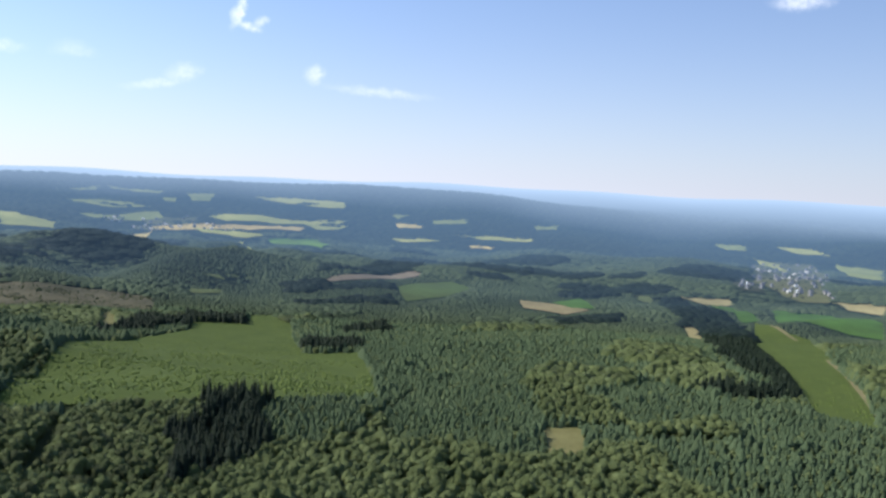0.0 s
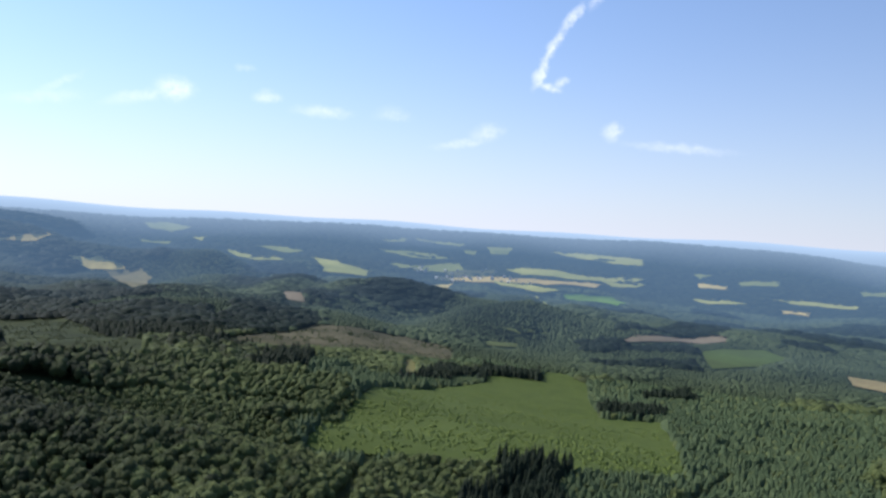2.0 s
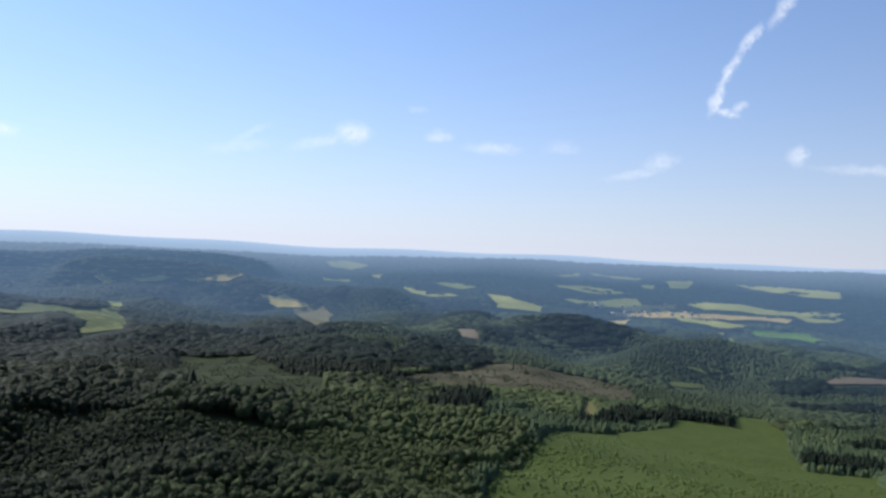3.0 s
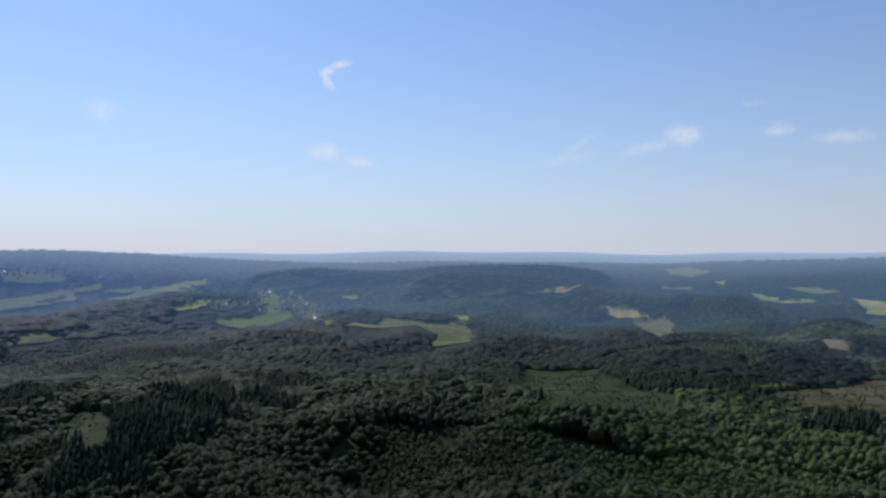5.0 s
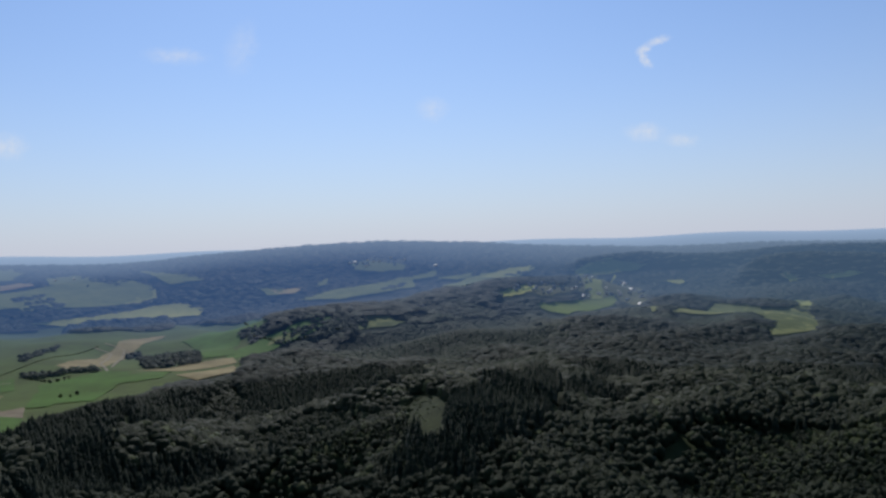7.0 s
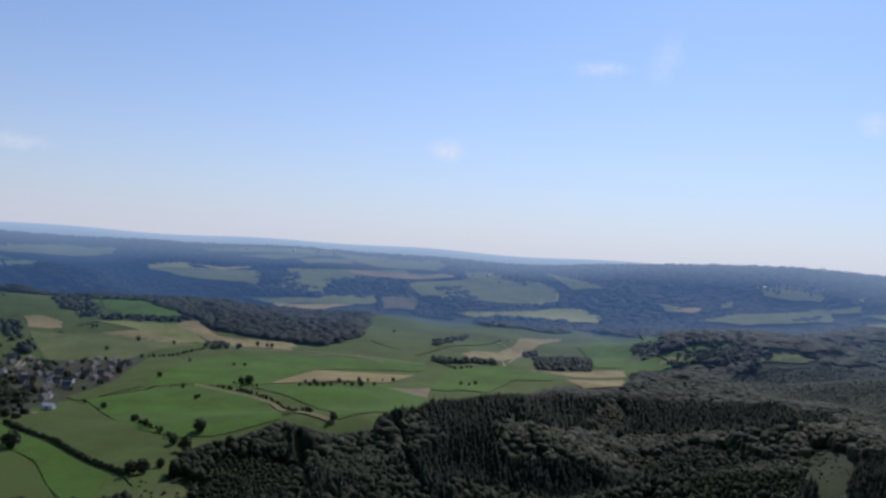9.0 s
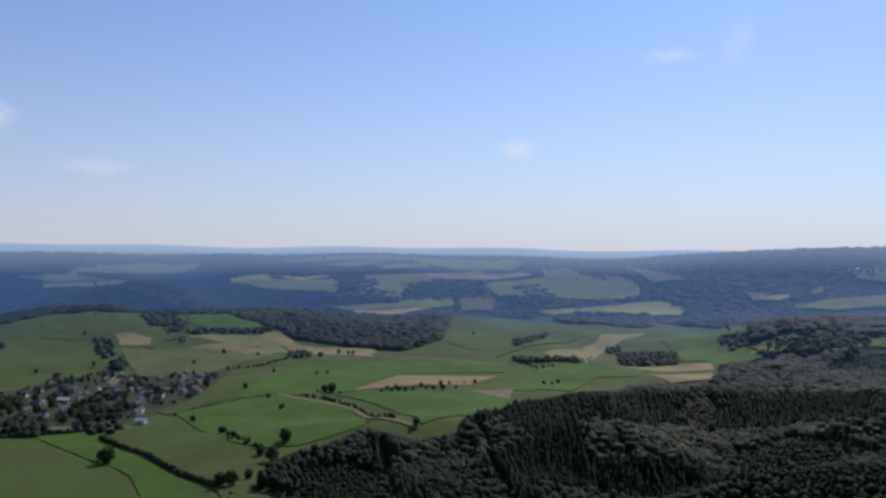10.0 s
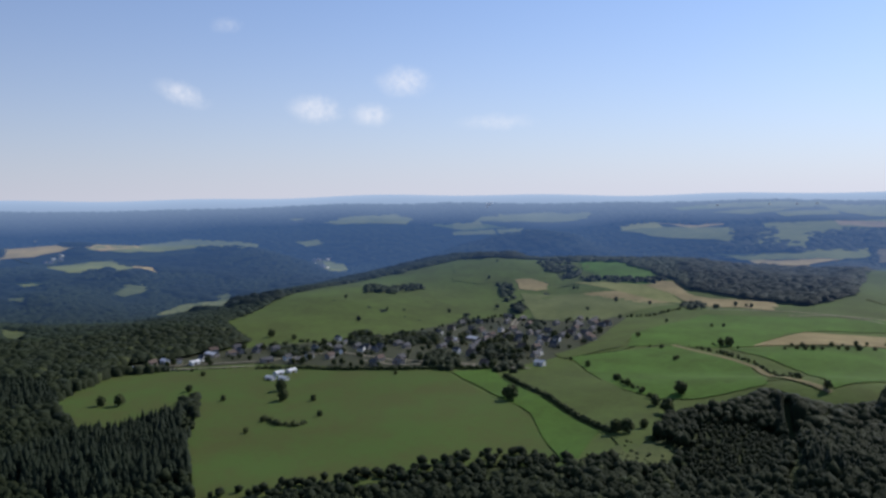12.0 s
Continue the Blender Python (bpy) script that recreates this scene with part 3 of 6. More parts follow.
FIELDS.append(("pasture", [(-2172, 2657), (-2057, 2871), (-1978, 2791), (-2014, 2678), (-2086, 2595)]))
FIELDS.append(("pasture", [(200, 3969), (280, 4006), (388, 4059), (548, 4067), (461, 3992), (328, 3943)]))
FIELDS.append(("lush", [(-97, 2749), (-35, 2860), (54, 3039), (46, 2935), (-33, 2797)]))
FIELDS.append(("pasture", [(224, 3352), (329, 3891), (279, 3144), (231, 3079)]))
FIELDS.append(("lush", [(413, 2556), (602, 2841), (692, 2756), (600, 2580), (479, 2546)]))
FIELDS.append(("pasture", [(-359, 3712), (-210, 3960), (45, 4099), (-54, 3893), (-183, 2878)]))
FIELDS.append(("lush", [(568, 3859), (673, 3852), (643, 3788)]))
FIELDS.append(("stubble", [(980, 3550), (1017, 3548), (1061, 3494), (1013, 3491)]))
FIELDS.append(("stubble", [(-3123, 13), (-3718, 58), (-3133, 223), (-3104, 313), (-3061, 187), (-3036, 118), (-3051, 17)]))
FIELDS.append(("pasture", [(-3073, 267), (-3697, 510), (-3695, 719), (-3495, 899), (-3428, 951), (-3028, 808), (-3064, 613), (-3034, 419)]))
FIELDS.append(("stubble", [(-3109, 277), (-3711, 488), (-3091, 461), (-3051, 329)]))
FIELDS.append(("pasture", [(-2909, 153), (-2957, 272), (-2966, 360), (-2850, 422), (-2728, 380), (-2709, 218)]))
FIELDS.append(("stubble", [(-2894, 417), (-2864, 494), (-2747, 491), (-2737, 430)]))
FIELDS.append(("pasture", [(-2692, 36), (-2692, 111), (-2609, 187), (-2644, 112)]))
FIELDS.append(("pasture", [(-2527, 327), (-2600, 386), (-2599, 450), (-2530, 412), (-2493, 363)]))
FIELDS.append(("pasture", [(-2604, 41), (-2440, 118), (-2407, 105), (-2468, 48)]))
FIELDS.append(("lush", [(-2269, 411), (-2382, 489), (-2429, 590), (-2354, 649), (-1765, 536), (-2263, 504)]))
FIELDS.append(("pasture", [(-2500, 601), (-2556, 678), (-2469, 687), (-2443, 625)]))
FIELDS.append(("pasture", [(-3218, 1161), (-3162, 1238), (-3079, 1234), (-2909, 1092)]))
FIELDS.append(("pasture", [(-3430, 1100), (-3436, 1201), (-3380, 1221), (-3364, 1131)]))
FIELDS.append(("pasture", [(-3725, 1311), (-3796, 1473), (-3794, 1705), (-3683, 1744), (-3547, 1665), (-3633, 1365)]))
FIELDS.append(("pasture", [(-3927, 1174), (-3846, 1277), (-3832, 1205)]))
FIELDS.append(("pasture", [(-1861, 85), (-1692, 143), (-1508, 141), (-1638, 99)]))
FIELDS.append(("pasture", [(-3562, 2056), (-3516, 2378), (-3378, 2569), (-3303, 2501), (-3426, 2199), (-3489, 1988)]))
FIELDS.append(("grass", [(-3517, 1767), (-3436, 2021), (-3348, 2093), (-3383, 1877)]))
COPSES = []
COPSES.append(("x", [(-855, 1987), (-844, 2116), (-698, 1967), (-659, 1871), (-739, 1781)]))
COPSES.append(("x", [(-713, 2263), (-637, 2269), (-617, 2179), (-674, 2184)]))
COPSES.append(("x", [(-575, 2172), (-401, 2373), (-384, 2295), (-477, 2135)]))
COPSES.append(("x", [(-901, 2075), (-728, 2028), (-671, 1896), (-779, 1864)]))
COPSES.append(("x", [(-999, 331), (-1000, 354), (-865, 332), (-807, 316), (-792, 307), (-947, 327)]))
COPSES.append(("x", [(-635, 307), (-629, 362), (-634, 422), (-639, 511), (-641, 596), (-579, 628), (-467, 559)]))
COPSES.append(("x", [(-1263, 635), (-1382, 684), (-1413, 716), (-1364, 724), (-1230, 681), (-1214, 643)]))
COPSES.append(("x", [(-1258, 697), (-1352, 755), (-1355, 800), (-1292, 815), (-1198, 771), (-1200, 716)]))
COPSES.append(("x", [(-1003, 657), (-1099, 707), (-1127, 744), (-1066, 743), (-982, 705), (-974, 674)]))
COPSES.append(("x", [(-1037, 763), (-1147, 829), (-1184, 880), (-1098, 870), (-1003, 819), (-1003, 777)]))
COPSES.append(("x", [(-1423, 915), (-1516, 969), (-1524, 997), (-1442, 964)]))
COPSES.append(("x", [(-1236, 966), (-1410, 1071), (-1393, 1084), (-1228, 993)]))
COPSES.append(("x", [(-949, 742), (-994, 777), (-989, 811), (-924, 771)]))
COPSES.append(("x", [(-1233, 500), (-1292, 532), (-1283, 568), (-1204, 551)]))
COPSES.append(("x", [(-1625, 2961), (-1579, 3053), (-1355, 3092), (-1273, 3074), (-1088, 2653), (-1197, 2397), (-1261, 2405)]))
COPSES.append(("x", [(-945, 2093), (-934, 2148), (-895, 2088), (-882, 1990)]))
COPSES.append(("x", [(-1093, 1889), (-1119, 2031), (-1121, 2101), (-1095, 2061), (-1045, 1845)]))
COPSES.append(("x", [(-962, 1712), (-822, 1754), (-797, 1722), (-925, 1670)]))
COPSES.append(("x", [(-704, 2235), (-664, 2263), (-634, 2218), (-625, 2174), (-678, 2185)]))
COPSES.append(("x", [(-577, 2115), (-557, 2151), (-537, 2128), (-557, 2092)]))
COPSES.append(("x", [(-2354, 2586), (-2326, 2687), (-2237, 2727), (-2254, 2613)]))
COPSES.append(("x", [(-2892, 2657), (-2856, 2930), (-2705, 3078), (-2644, 3015), (-2779, 2859)]))
COPSES.append(("x", [(-2162, 2852), (-2082, 2978), (-1971, 2987), (-2004, 2878)]))
COPSES.append(("x", [(-3298, 2559), (-3040, 2917), (-2893, 2756), (-3033, 2490)]))
COPSES.append(("x", [(2547, 2609), (2716, 2510), (2692, 2488), (2534, 2566)]))
COPSES.append(("x", [(2850, 2306), (2940, 2176), (2902, 2141), (2820, 2267)]))
COPSES.append(("x", [(2955, 2045), (3171, 1903), (3143, 1887), (2939, 2006)]))
COPSES.append(("x", [(3310, 1871), (3451, 1715), (3411, 1723), (3298, 1835)]))
COPSES.append(("x", [(2907, 1902), (3044, 1771), (3007, 1763), (2896, 1868)]))
COPSES.append(("x", [(3566, 2145), (3594, 2035), (3546, 2023), (3522, 2103)]))
COPSES.append(("x", [(2870, 2685), (2938, 2561), (2907, 2549), (2854, 2655)]))
COPSES.append(("x", [(-96, 3943), (-14, 4038), (-8, 3990), (-82, 3896)]))
COPSES.append(("x", [(-602, 3620), (-534, 3832), (-514, 3782), (-569, 3558)]))
COPSES.append(("x", [(-1832, 862), (-1774, 905), (-1831, 1001), (-1760, 983), (-1702, 891), (-1721, 830)]))
COPSES.append(("x", [(-1730, 1167), (-1727, 1205), (-1615, 1152), (-1601, 1120)]))
COPSES.append(("x", [(-1595, 1131), (-1527, 1129), (-1464, 1085), (-1514, 1086)]))
COPSES.append(("x", [(-1358, 1416), (-1343, 1464), (-1263, 1398), (-1277, 1351)]))
COPSES.append(("x", [(-1877, 1362), (-1873, 1446), (-1770, 1436), (-1718, 1397), (-1761, 1330)]))
COPSES.append(("x", [(-1720, 1402), (-1651, 1459), (-1603, 1424), (-1676, 1381)]))
COPSES.append(("x", [(-1696, 1387), (-1553, 1534), (-1514, 1512), (-1599, 1421)]))
COPSES.append(("x", [(-2555, 2683), (-2510, 2877), (-2373, 2753), (-2319, 2616), (-2387, 2540)]))
COPSES.append(("x", [(-2322, 2855), (-2325, 3044), (-2186, 3236), (-2012, 3051), (-1942, 2949), (-2169, 2703)]))
COPSES.append(("x", [(-1878, 3121), (-1844, 3244), (-1775, 3122), (-1827, 3045)]))
COPSES.append(("x", [(-2472, 2453), (-2348, 2581), (-2210, 2698), (-2158, 2642), (-2262, 2497), (-2405, 2408)]))
COPSES.append(("x", [(-1930, 3654), (-1900, 3764), (-1739, 3687), (-1749, 3545)]))
COPSES.append(("x", [(-1833, 2914), (-1757, 3086), (-1514, 3411), (-1484, 3350), (-1630, 3140)]))
COPSES.append(("x", [(-2669, 249), (-2759, 332), (-2658, 343), (-2605, 262)]))
COPSES.append(("x", [(-2626, 341), (-2766, 416), (-2728, 489), (-2638, 454), (-2590, 354)]))
COPSES.append(("x", [(-3085, 635), (-3063, 753), (-3056, 855), (-3002, 702)]))
COPSES.append(("x", [(-1976, 3166), (-1914, 3294), (-1854, 3190), (-1925, 3109)]))
COPSES.append(("x", [(-1858, 3086), (-1784, 3210), (-1739, 3116), (-1813, 3035)]))
STANDS = []
STANDS.append(("dark", [(692, 507), (867, 577), (741, 462), (633, 402), (515, 340), (461, 369), (588, 453)]))
STANDS.append(("young", [(732, 453), (853, 408), (674, 327), (605, 313), (577, 371)]))
STANDS.append(("young", [(821, 372), (1045, 408), (1164, 330), (913, 216), (751, 188), (629, 283)]))
STANDS.append(("dark", [(1248, 906), (1348, 901), (1401, 937), (1304, 1011), (1188, 932)]))
STANDS.append(("dark", [(838, 1674), (1200, 1945), (1336, 1534), (1255, 1439), (1011, 1385), (787, 1440)]))
STANDS.append(("dark", [(760, 2169), (1179, 2237), (1245, 1625), (1120, 1458), (893, 1359), (751, 1395), (665, 1800)]))
STANDS.append(("dark", [(89, 2123), (410, 2133), (762, 2177), (1020, 1846), (853, 1545), (872, 1953), (592, 1706), (172, 1569), (107, 1663)]))
STANDS.append(("dark", [(-89, 1110), (5, 1147), (66, 1723), (116, 1302), (69, 842), (30, 723), (-33, 770)]))
STANDS.append(("dark", [(-526, 1748), (-478, 2118), (-275, 2015), (-199, 1618), (-316, 1457), (-410, 1450)]))
STANDS.append(("dark", [(-583, 1910), (-473, 2124), (-255, 1994), (-129, 1310), (-290, 1473), (-418, 1502)]))
STANDS.append(("dark", [(-788, 1559), (-647, 1626), (-583, 1781), (-485, 1514), (-472, 1203), (-580, 1184)]))
STANDS.append(("dark", [(-604, 1081), (-684, 1316), (-637, 1328), (-372, 1011), (-369, 833)]))
STANDS.append(("dark", [(-615, 1471), (-580, 1696), (-462, 1455), (-460, 1223)]))
STANDS.append(("dark", [(-585, 1922), (-412, 2210), (-248, 2402), (-127, 1619), (-309, 1480), (-425, 1555)]))
STANDS.append(("tall", [(-635, 307), (-641, 425), (-648, 600), (-583, 630), (-467, 559)]))
STANDS.append(("dark", [(-642, 943), (-627, 970), (-353, 712), (-360, 688)]))
STANDS.append(("edge", [(-861, 206), (-943, 278), (-847, 321), (-676, 299), (-689, 218)]))
STANDS.append(("scrub", [(169, 819), (210, 922), (258, 993), (349, 1049), (367, 831), (418, 793), (473, 782), (607, 819), (662, 785), (561, 676), (563, 648)]))
STANDS.append(("tall", [(147, 901), (235, 986), (353, 1060), (370, 838), (435, 802), (567, 870), (612, 825), (644, 871), (555, 928), (398, 885), (373, 1133), (253, 1125), (176, 1236)]))
STANDS.append(("tall", [(139, 793), (157, 864), (200, 923), (225, 956), (216, 929), (183, 861), (161, 812)]))
STANDS.append(("scrub", [(-396, 1838), (-422, 2179), (-287, 2371), (6, 2669), (101, 2235), (75, 2075), (-96, 1860), (-283, 1772)]))
STANDS.append(("young", [(916, 1854), (1094, 2046), (1270, 1892), (1366, 1824), (1112, 1564), (940, 1556)]))
STANDS.append(("scrub", [(505, 675), (644, 774), (727, 763), (720, 736), (575, 642), (500, 623), (419, 555)]))
STANDS.append(("scrub", [(-346, 1375), (-288, 1432), (-162, 1275), (-75, 1178), (-60, 1091), (-135, 1042), (-216, 1043)]))
STANDS.append(("scrub", [(-512, 1572), (-476, 1609), (-404, 1456), (-414, 1371)]))
STANDS.append(("tall", [(-527, 821), (-579, 960), (-551, 1087), (-490, 1042), (-389, 771), (-373, 737)]))
STANDS.append(("tall", [(540, 663), (660, 765), (725, 765), (717, 746), (632, 714), (541, 641)]))
STANDS.append(("scrub", [(-591, 783), (-614, 881), (-548, 868), (-426, 724), (-458, 684), (-488, 663)]))
STANDS.append(("tall", [(-551, 688), (-688, 811), (-706, 901), (-658, 968), (-627, 970), (-611, 936), (-624, 851), (-562, 738)]))
STANDS.append(("young", [(1570, 2776), (1747, 2900), (2234, 3297), (2180, 3003), (1671, 2383), (1246, 2021)]))
STANDS.append(("dark", [(2213, 237), (2310, 196), (1937, 53), (1722, -2), (1313, -55), (1151, -80), (1157, -37), (1342, 24), (1659, 99), (1923, 161)]))
STANDS.append(("dark", [(1749, 1092), (1842, 971), (1988, 899), (1897, 857), (1712, 1022)]))
STANDS.append(("dark", [(1637, 976), (1803, 813), (1759, 793), (1598, 924)]))
STANDS.append(("dark", [(1214, 710), (1302, 638), (1234, 604), (1160, 667)]))
STANDS.append(("dark", [(1467, 720), (1538, 691), (1447, 650), (1374, 709)]))
STANDS.append(("dark", [(2241, 488), (2402, 393), (2235, 350), (2093, 455)]))
STANDS.append(("dark", [(1737, 399), (1856, 288), (1777, 274), (1683, 363)]))
STANDS.append(("dark", [(2635, 433), (2772, 347), (2622, 327), (2566, 405)]))
STANDS.append(("tall", [(856, 102), (928, 52), (922, 12), (878, 10), (813, 86)]))
STANDS.append(("dark", [(1148, 68), (1147, -77), (1108, -62), (1101, 50)]))
STANDS.append(("dark", [(1884, 1060), (2329, 1151), (2786, 1150), (2291, 945), (2006, 991)]))
STANDS.append(("dark", [(1116, 1005), (1208, 1033), (1271, 981), (1251, 954), (1135, 947), (1018, 964)]))
STANDS.append(("dark", [(604, 2227), (735, 2282), (849, 2171), (1088, 2195), (943, 1879), (754, 1985), (504, 1827)]))
STANDS.append(("dark", [(941, 1862), (1066, 1772), (1113, 1653), (1054, 1480), (902, 1370), (834, 1416), (805, 1491)]))
STANDS.append(("dark", [(1100, 1546), (1198, 1553), (1323, 1524), (1313, 1474), (1167, 1435), (996, 1359)]))
STANDS.append(("dark", [(2133, 2941), (2228, 2830), (2237, 2621), (2189, 2598), (1980, 2582), (1950, 2649)]))
STANDS.append(("dark", [(1817, 1863), (2600, 2464), (2586, 2039), (1863, 1633), (1771, 1722), (1719, 1857)]))
STANDS.append(("young", [(1836, 1609), (2530, 1982), (2777, 1943), (1780, 1268), (1592, 1291)]))
STANDS.append(("dark", [(1107, 3372), (1247, 3410), (1189, 3188), (974, 2894)]))
STANDS.append(("dark", [(2021, 3447), (2186, 3278), (2166, 3157), (1764, 2874)]))
STANDS.append(("young", [(1646, 2969), (1785, 2828), (2170, 3077), (1881, 2590), (1555, 2457), (1641, 2789)]))
STANDS.append(("dark", [(128, 2227), (405, 2214), (719, 2283), (1010, 2217), (1047, 2125), (679, 1748), (462, 1821), (235, 1635), (155, 1625)]))
STANDS.append(("dark", [(937, 1818), (995, 1755), (1086, 1633), (984, 1417), (851, 1408), (802, 1469)]))
STANDS.append(("dark", [(534, 4134), (906, 4066), (1118, 4023), (1448, 3835), (1314, 3471), (926, 3906), (552, 4055)]))
STANDS.append(("dark", [(-371, 3783), (-34, 3901), (211, 3989), (146, 3182), (-68, 2823), (-186, 2681), (-325, 2589)]))
STANDS.append(("dark", [(-545, 2356), (-379, 2568), (-349, 2484), (-523, 2283)]))
STANDS.append(("dark", [(-1667, 1684), (-2330, 2384), (-2179, 2416), (-1887, 2659), (-1345, 1887), (-1106, 1586), (-1310, 1565), (-1442, 1511)]))
STANDS.append(("dark", [(-3275, 1908), (-2891, 1951), (-3133, 2303), (-2713, 1981), (-2771, 1732)]))
STANDS.append(("dark", [(-3338, 2586), (-3078, 2915), (-2864, 2698), (-3004, 2469)]))
STANDS.append(("dark", [(180, 2314), (407, 2446), (570, 2215), (437, 1659), (245, 1632), (179, 1694), (96, 2021)]))
VILLAGES = []
VILLAGES.append(("main", [(-1256, 262), (-1313, 426), (-1331, 522), (-1321, 638), (-1356, 778), (-1472, 950), (-1478, 1059), (-1333, 1106), (-1287, 1220), (-1099, 1022), (-995, 869), (-960, 764), (-1080, 563), (-1188, 464), (-1226, 347)]))
VILLAGES.append(("b", [(181, 3021), (271, 3277), (403, 3837), (486, 3684), (423, 2886), (356, 3054), (334, 3269)]))
VILLAGES.append(("b", [(224, 3993), (275, 4014), (307, 3880), (236, 3179), (185, 3149)]))
VILLAGES.append(("b", [(-68, 2823), (30, 3055), (147, 3238), (185, 3149), (69, 2899), (33, 2903)]))
VILLAGES.append(("c", [(3550, 28), (3673, -56), (3620, -202), (3305, -244), (2707, -187), (2354, -192), (2472, -89), (2766, 18)]))
VILLAGES.append(("yard", [(2817, 87), (2766, 18), (2522, -30), (2506, 45)]))
VILLAGES.append(("yard", [(2707, 2531), (2773, 2489), (2737, 2427), (2686, 2483)]))
VILLAGES.append(("d", [(2708, 2387), (2857, 2226), (2923, 2022), (2860, 1978), (2791, 2174), (2674, 2329)]))
VILLAGES.append(("yard", [(2803, 2442), (2967, 2254), (2876, 2156), (2769, 2354)]))
VILLAGES.append(("e", [(-297, 2553), (-272, 2582), (-262, 2518), (-289, 2506)]))
VILLAGES.append(("f", [(-842, 4018), (-758, 4152), (-593, 4167), (-587, 4070), (-744, 3987)]))
VILLAGES.append(("g", [(-3230, 1121), (-3242, 1180), (-3190, 1199), (-2926, 1079)]))
VILLAGES.append(("h", [(-2981, 144), (-3021, 204), (-2973, 212), (-2933, 161)]))
HEDGES = []
HEDGES.append(("thick", [(-920, 745), (-829, 733), (-734, 720), (-654, 710), (-619, 703)]))
HEDGES.append(("row", [(-944, 1097), (-879, 1088), (-796, 1072), (-665, 1012)]))
HEDGES.append(("thin", [(-983, 881), (-992, 1000), (-1010, 1036)]))
HEDGES.append(("thick", [(-1140, 458), (-1065, 558), (-1011, 639), (-964, 757)]))
HEDGES.append(("thin", [(-1206, 344), (-1176, 420), (-1162, 450)]))
HEDGES.append(("thin", [(-1326, 745), (-1344, 807), (-1373, 878)]))
HEDGES.append(("row", [(-1287, 1220), (-1266, 1260), (-1292, 1367)]))
HEDGES.append(("thin", [(-947, 1106), (-989, 1075)]))
HEDGES.append(("row", [(-928, 1678), (-849, 1634), (-825, 1673)]))
HEDGES.append(("thin", [(-998, 1702), (-1018, 1843), (-1046, 2155)]))
HEDGES.append(("thin", [(-1165, 1748), (-1095, 1724), (-1057, 1728)]))
HEDGES.append(("thick", [(-861, 406), (-826, 413), (-811, 428), (-815, 444)]))
HEDGES.append(("row", [(-1366, 875), (-1443, 962), (-1489, 1038)]))
HEDGES.append(("row", [(-1343, 574), (-1271, 623), (-1317, 699), (-1329, 790)]))
HEDGES.append(("thin", [(-3107, 14), (-2964, 119), (-2889, 203)]))
HEDGES.append(("row", [(-899, 2796), (-576, 2235), (-457, 2384)]))
HEDGES.append(("row", [(-679, 2207), (-559, 2122), (-486, 2170), (-408, 2269)]))
TRACKS = []
TRACKS.append(("track", [(-980, 1079), (-881, 1069), (-786, 1061), (-671, 999), (-610, 996)]))
TRACKS.append(("lane", [(-1257, 1395), (-1168, 1533), (-1049, 1549), (-970, 1552)]))
TRACKS.append(("lane", [(-1049, 2191), (-978, 2157), (-809, 1784)]))
TRACKS.append(("lane", [(-1171, 878), (-1311, 972), (-1463, 1085)]))
TRACKS.append(("lane", [(-1049, 189), (-1133, 215), (-1200, 259), (-1210, 345), (-1164, 459)]))
TRACKS.append(("lane", [(-956, 771), (-982, 757), (-1080, 649), (-1199, 599), (-1194, 491), (-1238, 348)]))
TRACKS.append(("track", [(1426, -111), (1292, -128), (1174, -137), (1065, -141)]))
TRACKS.append(("track", [(1874, -33), (1728, -78)]))
TRACKS.append(("lane", [(1038, -20), (1021, -47), (1003, -72)]))
TRACKS.append(("ride", [(-518, 1725), (-461, 1589), (-418, 1502)]))
TRACKS.append(("lane", [(-1440, 1054), (-1314, 968), (-1179, 883)]))
TRACKS.append(("lane", [(-1108, 606), (-1046, 636), (-1028, 681), (-986, 742), (-945, 800)]))
TRACKS.append(("lane", [(-1042, 2130), (-984, 2103), (-873, 1854), (-785, 1724)]))
TRACKS.append(("lane", [(-1118, 1474), (-1082, 1539), (-993, 1581), (-922, 1623)]))
TREES = []
TREES.append(("big", [(-1041, 350), (-934, 446), (-985, 456), (-814, 688), (-797, 686), (-618, 1000), (-944, 1143), (-929, 1146), (-1393, 537), (-1357, 568), (-1660, 1167), (-1691, 1177), (-1508, 1096), (-1429, 929), (-1424, 939), (-1013, 244), (-1004, 264), (-1274, 1382), (-1256, 1417), (-1254, 1514)]))
TREES.append(("big", [(-1258, 1503), (-1324, 680), (-1319, 694), (-1560, 1133), (-1581, 1153), (-1408, 1210)]))
TREES.append(("small", [(-971, 381), (-849, 403), (-913, 478), (-838, 464), (-814, 377), (-1485, 729), (-1660, 760), (-1552, 814), (-1547, 850), (-1532, 946), (-1728, 833), (-1723, 859), (-1722, 885), (-1746, 922), (-1803, 975), (-1769, 982), (-1621, 1316), (-1616, 1323), (-851, 1181), (-837, 1190)]))
TREES.append(("small", [(-829, 1198), (-818, 1202), (-812, 1213), (-804, 1237), (-795, 1244), (-786, 1257), (-785, 1290), (-788, 839), (-771, 835), (-754, 831), (-736, 828), (-714, 824), (-704, 823), (-808, 845), (-965, 879), (-921, 879), (-883, 1002), (-1549, 1070), (-1636, 1399), (-1812, 1504)]))
TREES.append(("small", [(-1835, 1412), (-1373, 1345), (-1451, 1314), (-1912, 1265), (-969, 1048), (-987, 1040), (-1931, 844), (-1781, 1171), (-1068, 1079), (-1172, 1224), (-1080, 1249), (-1072, 1268)]))
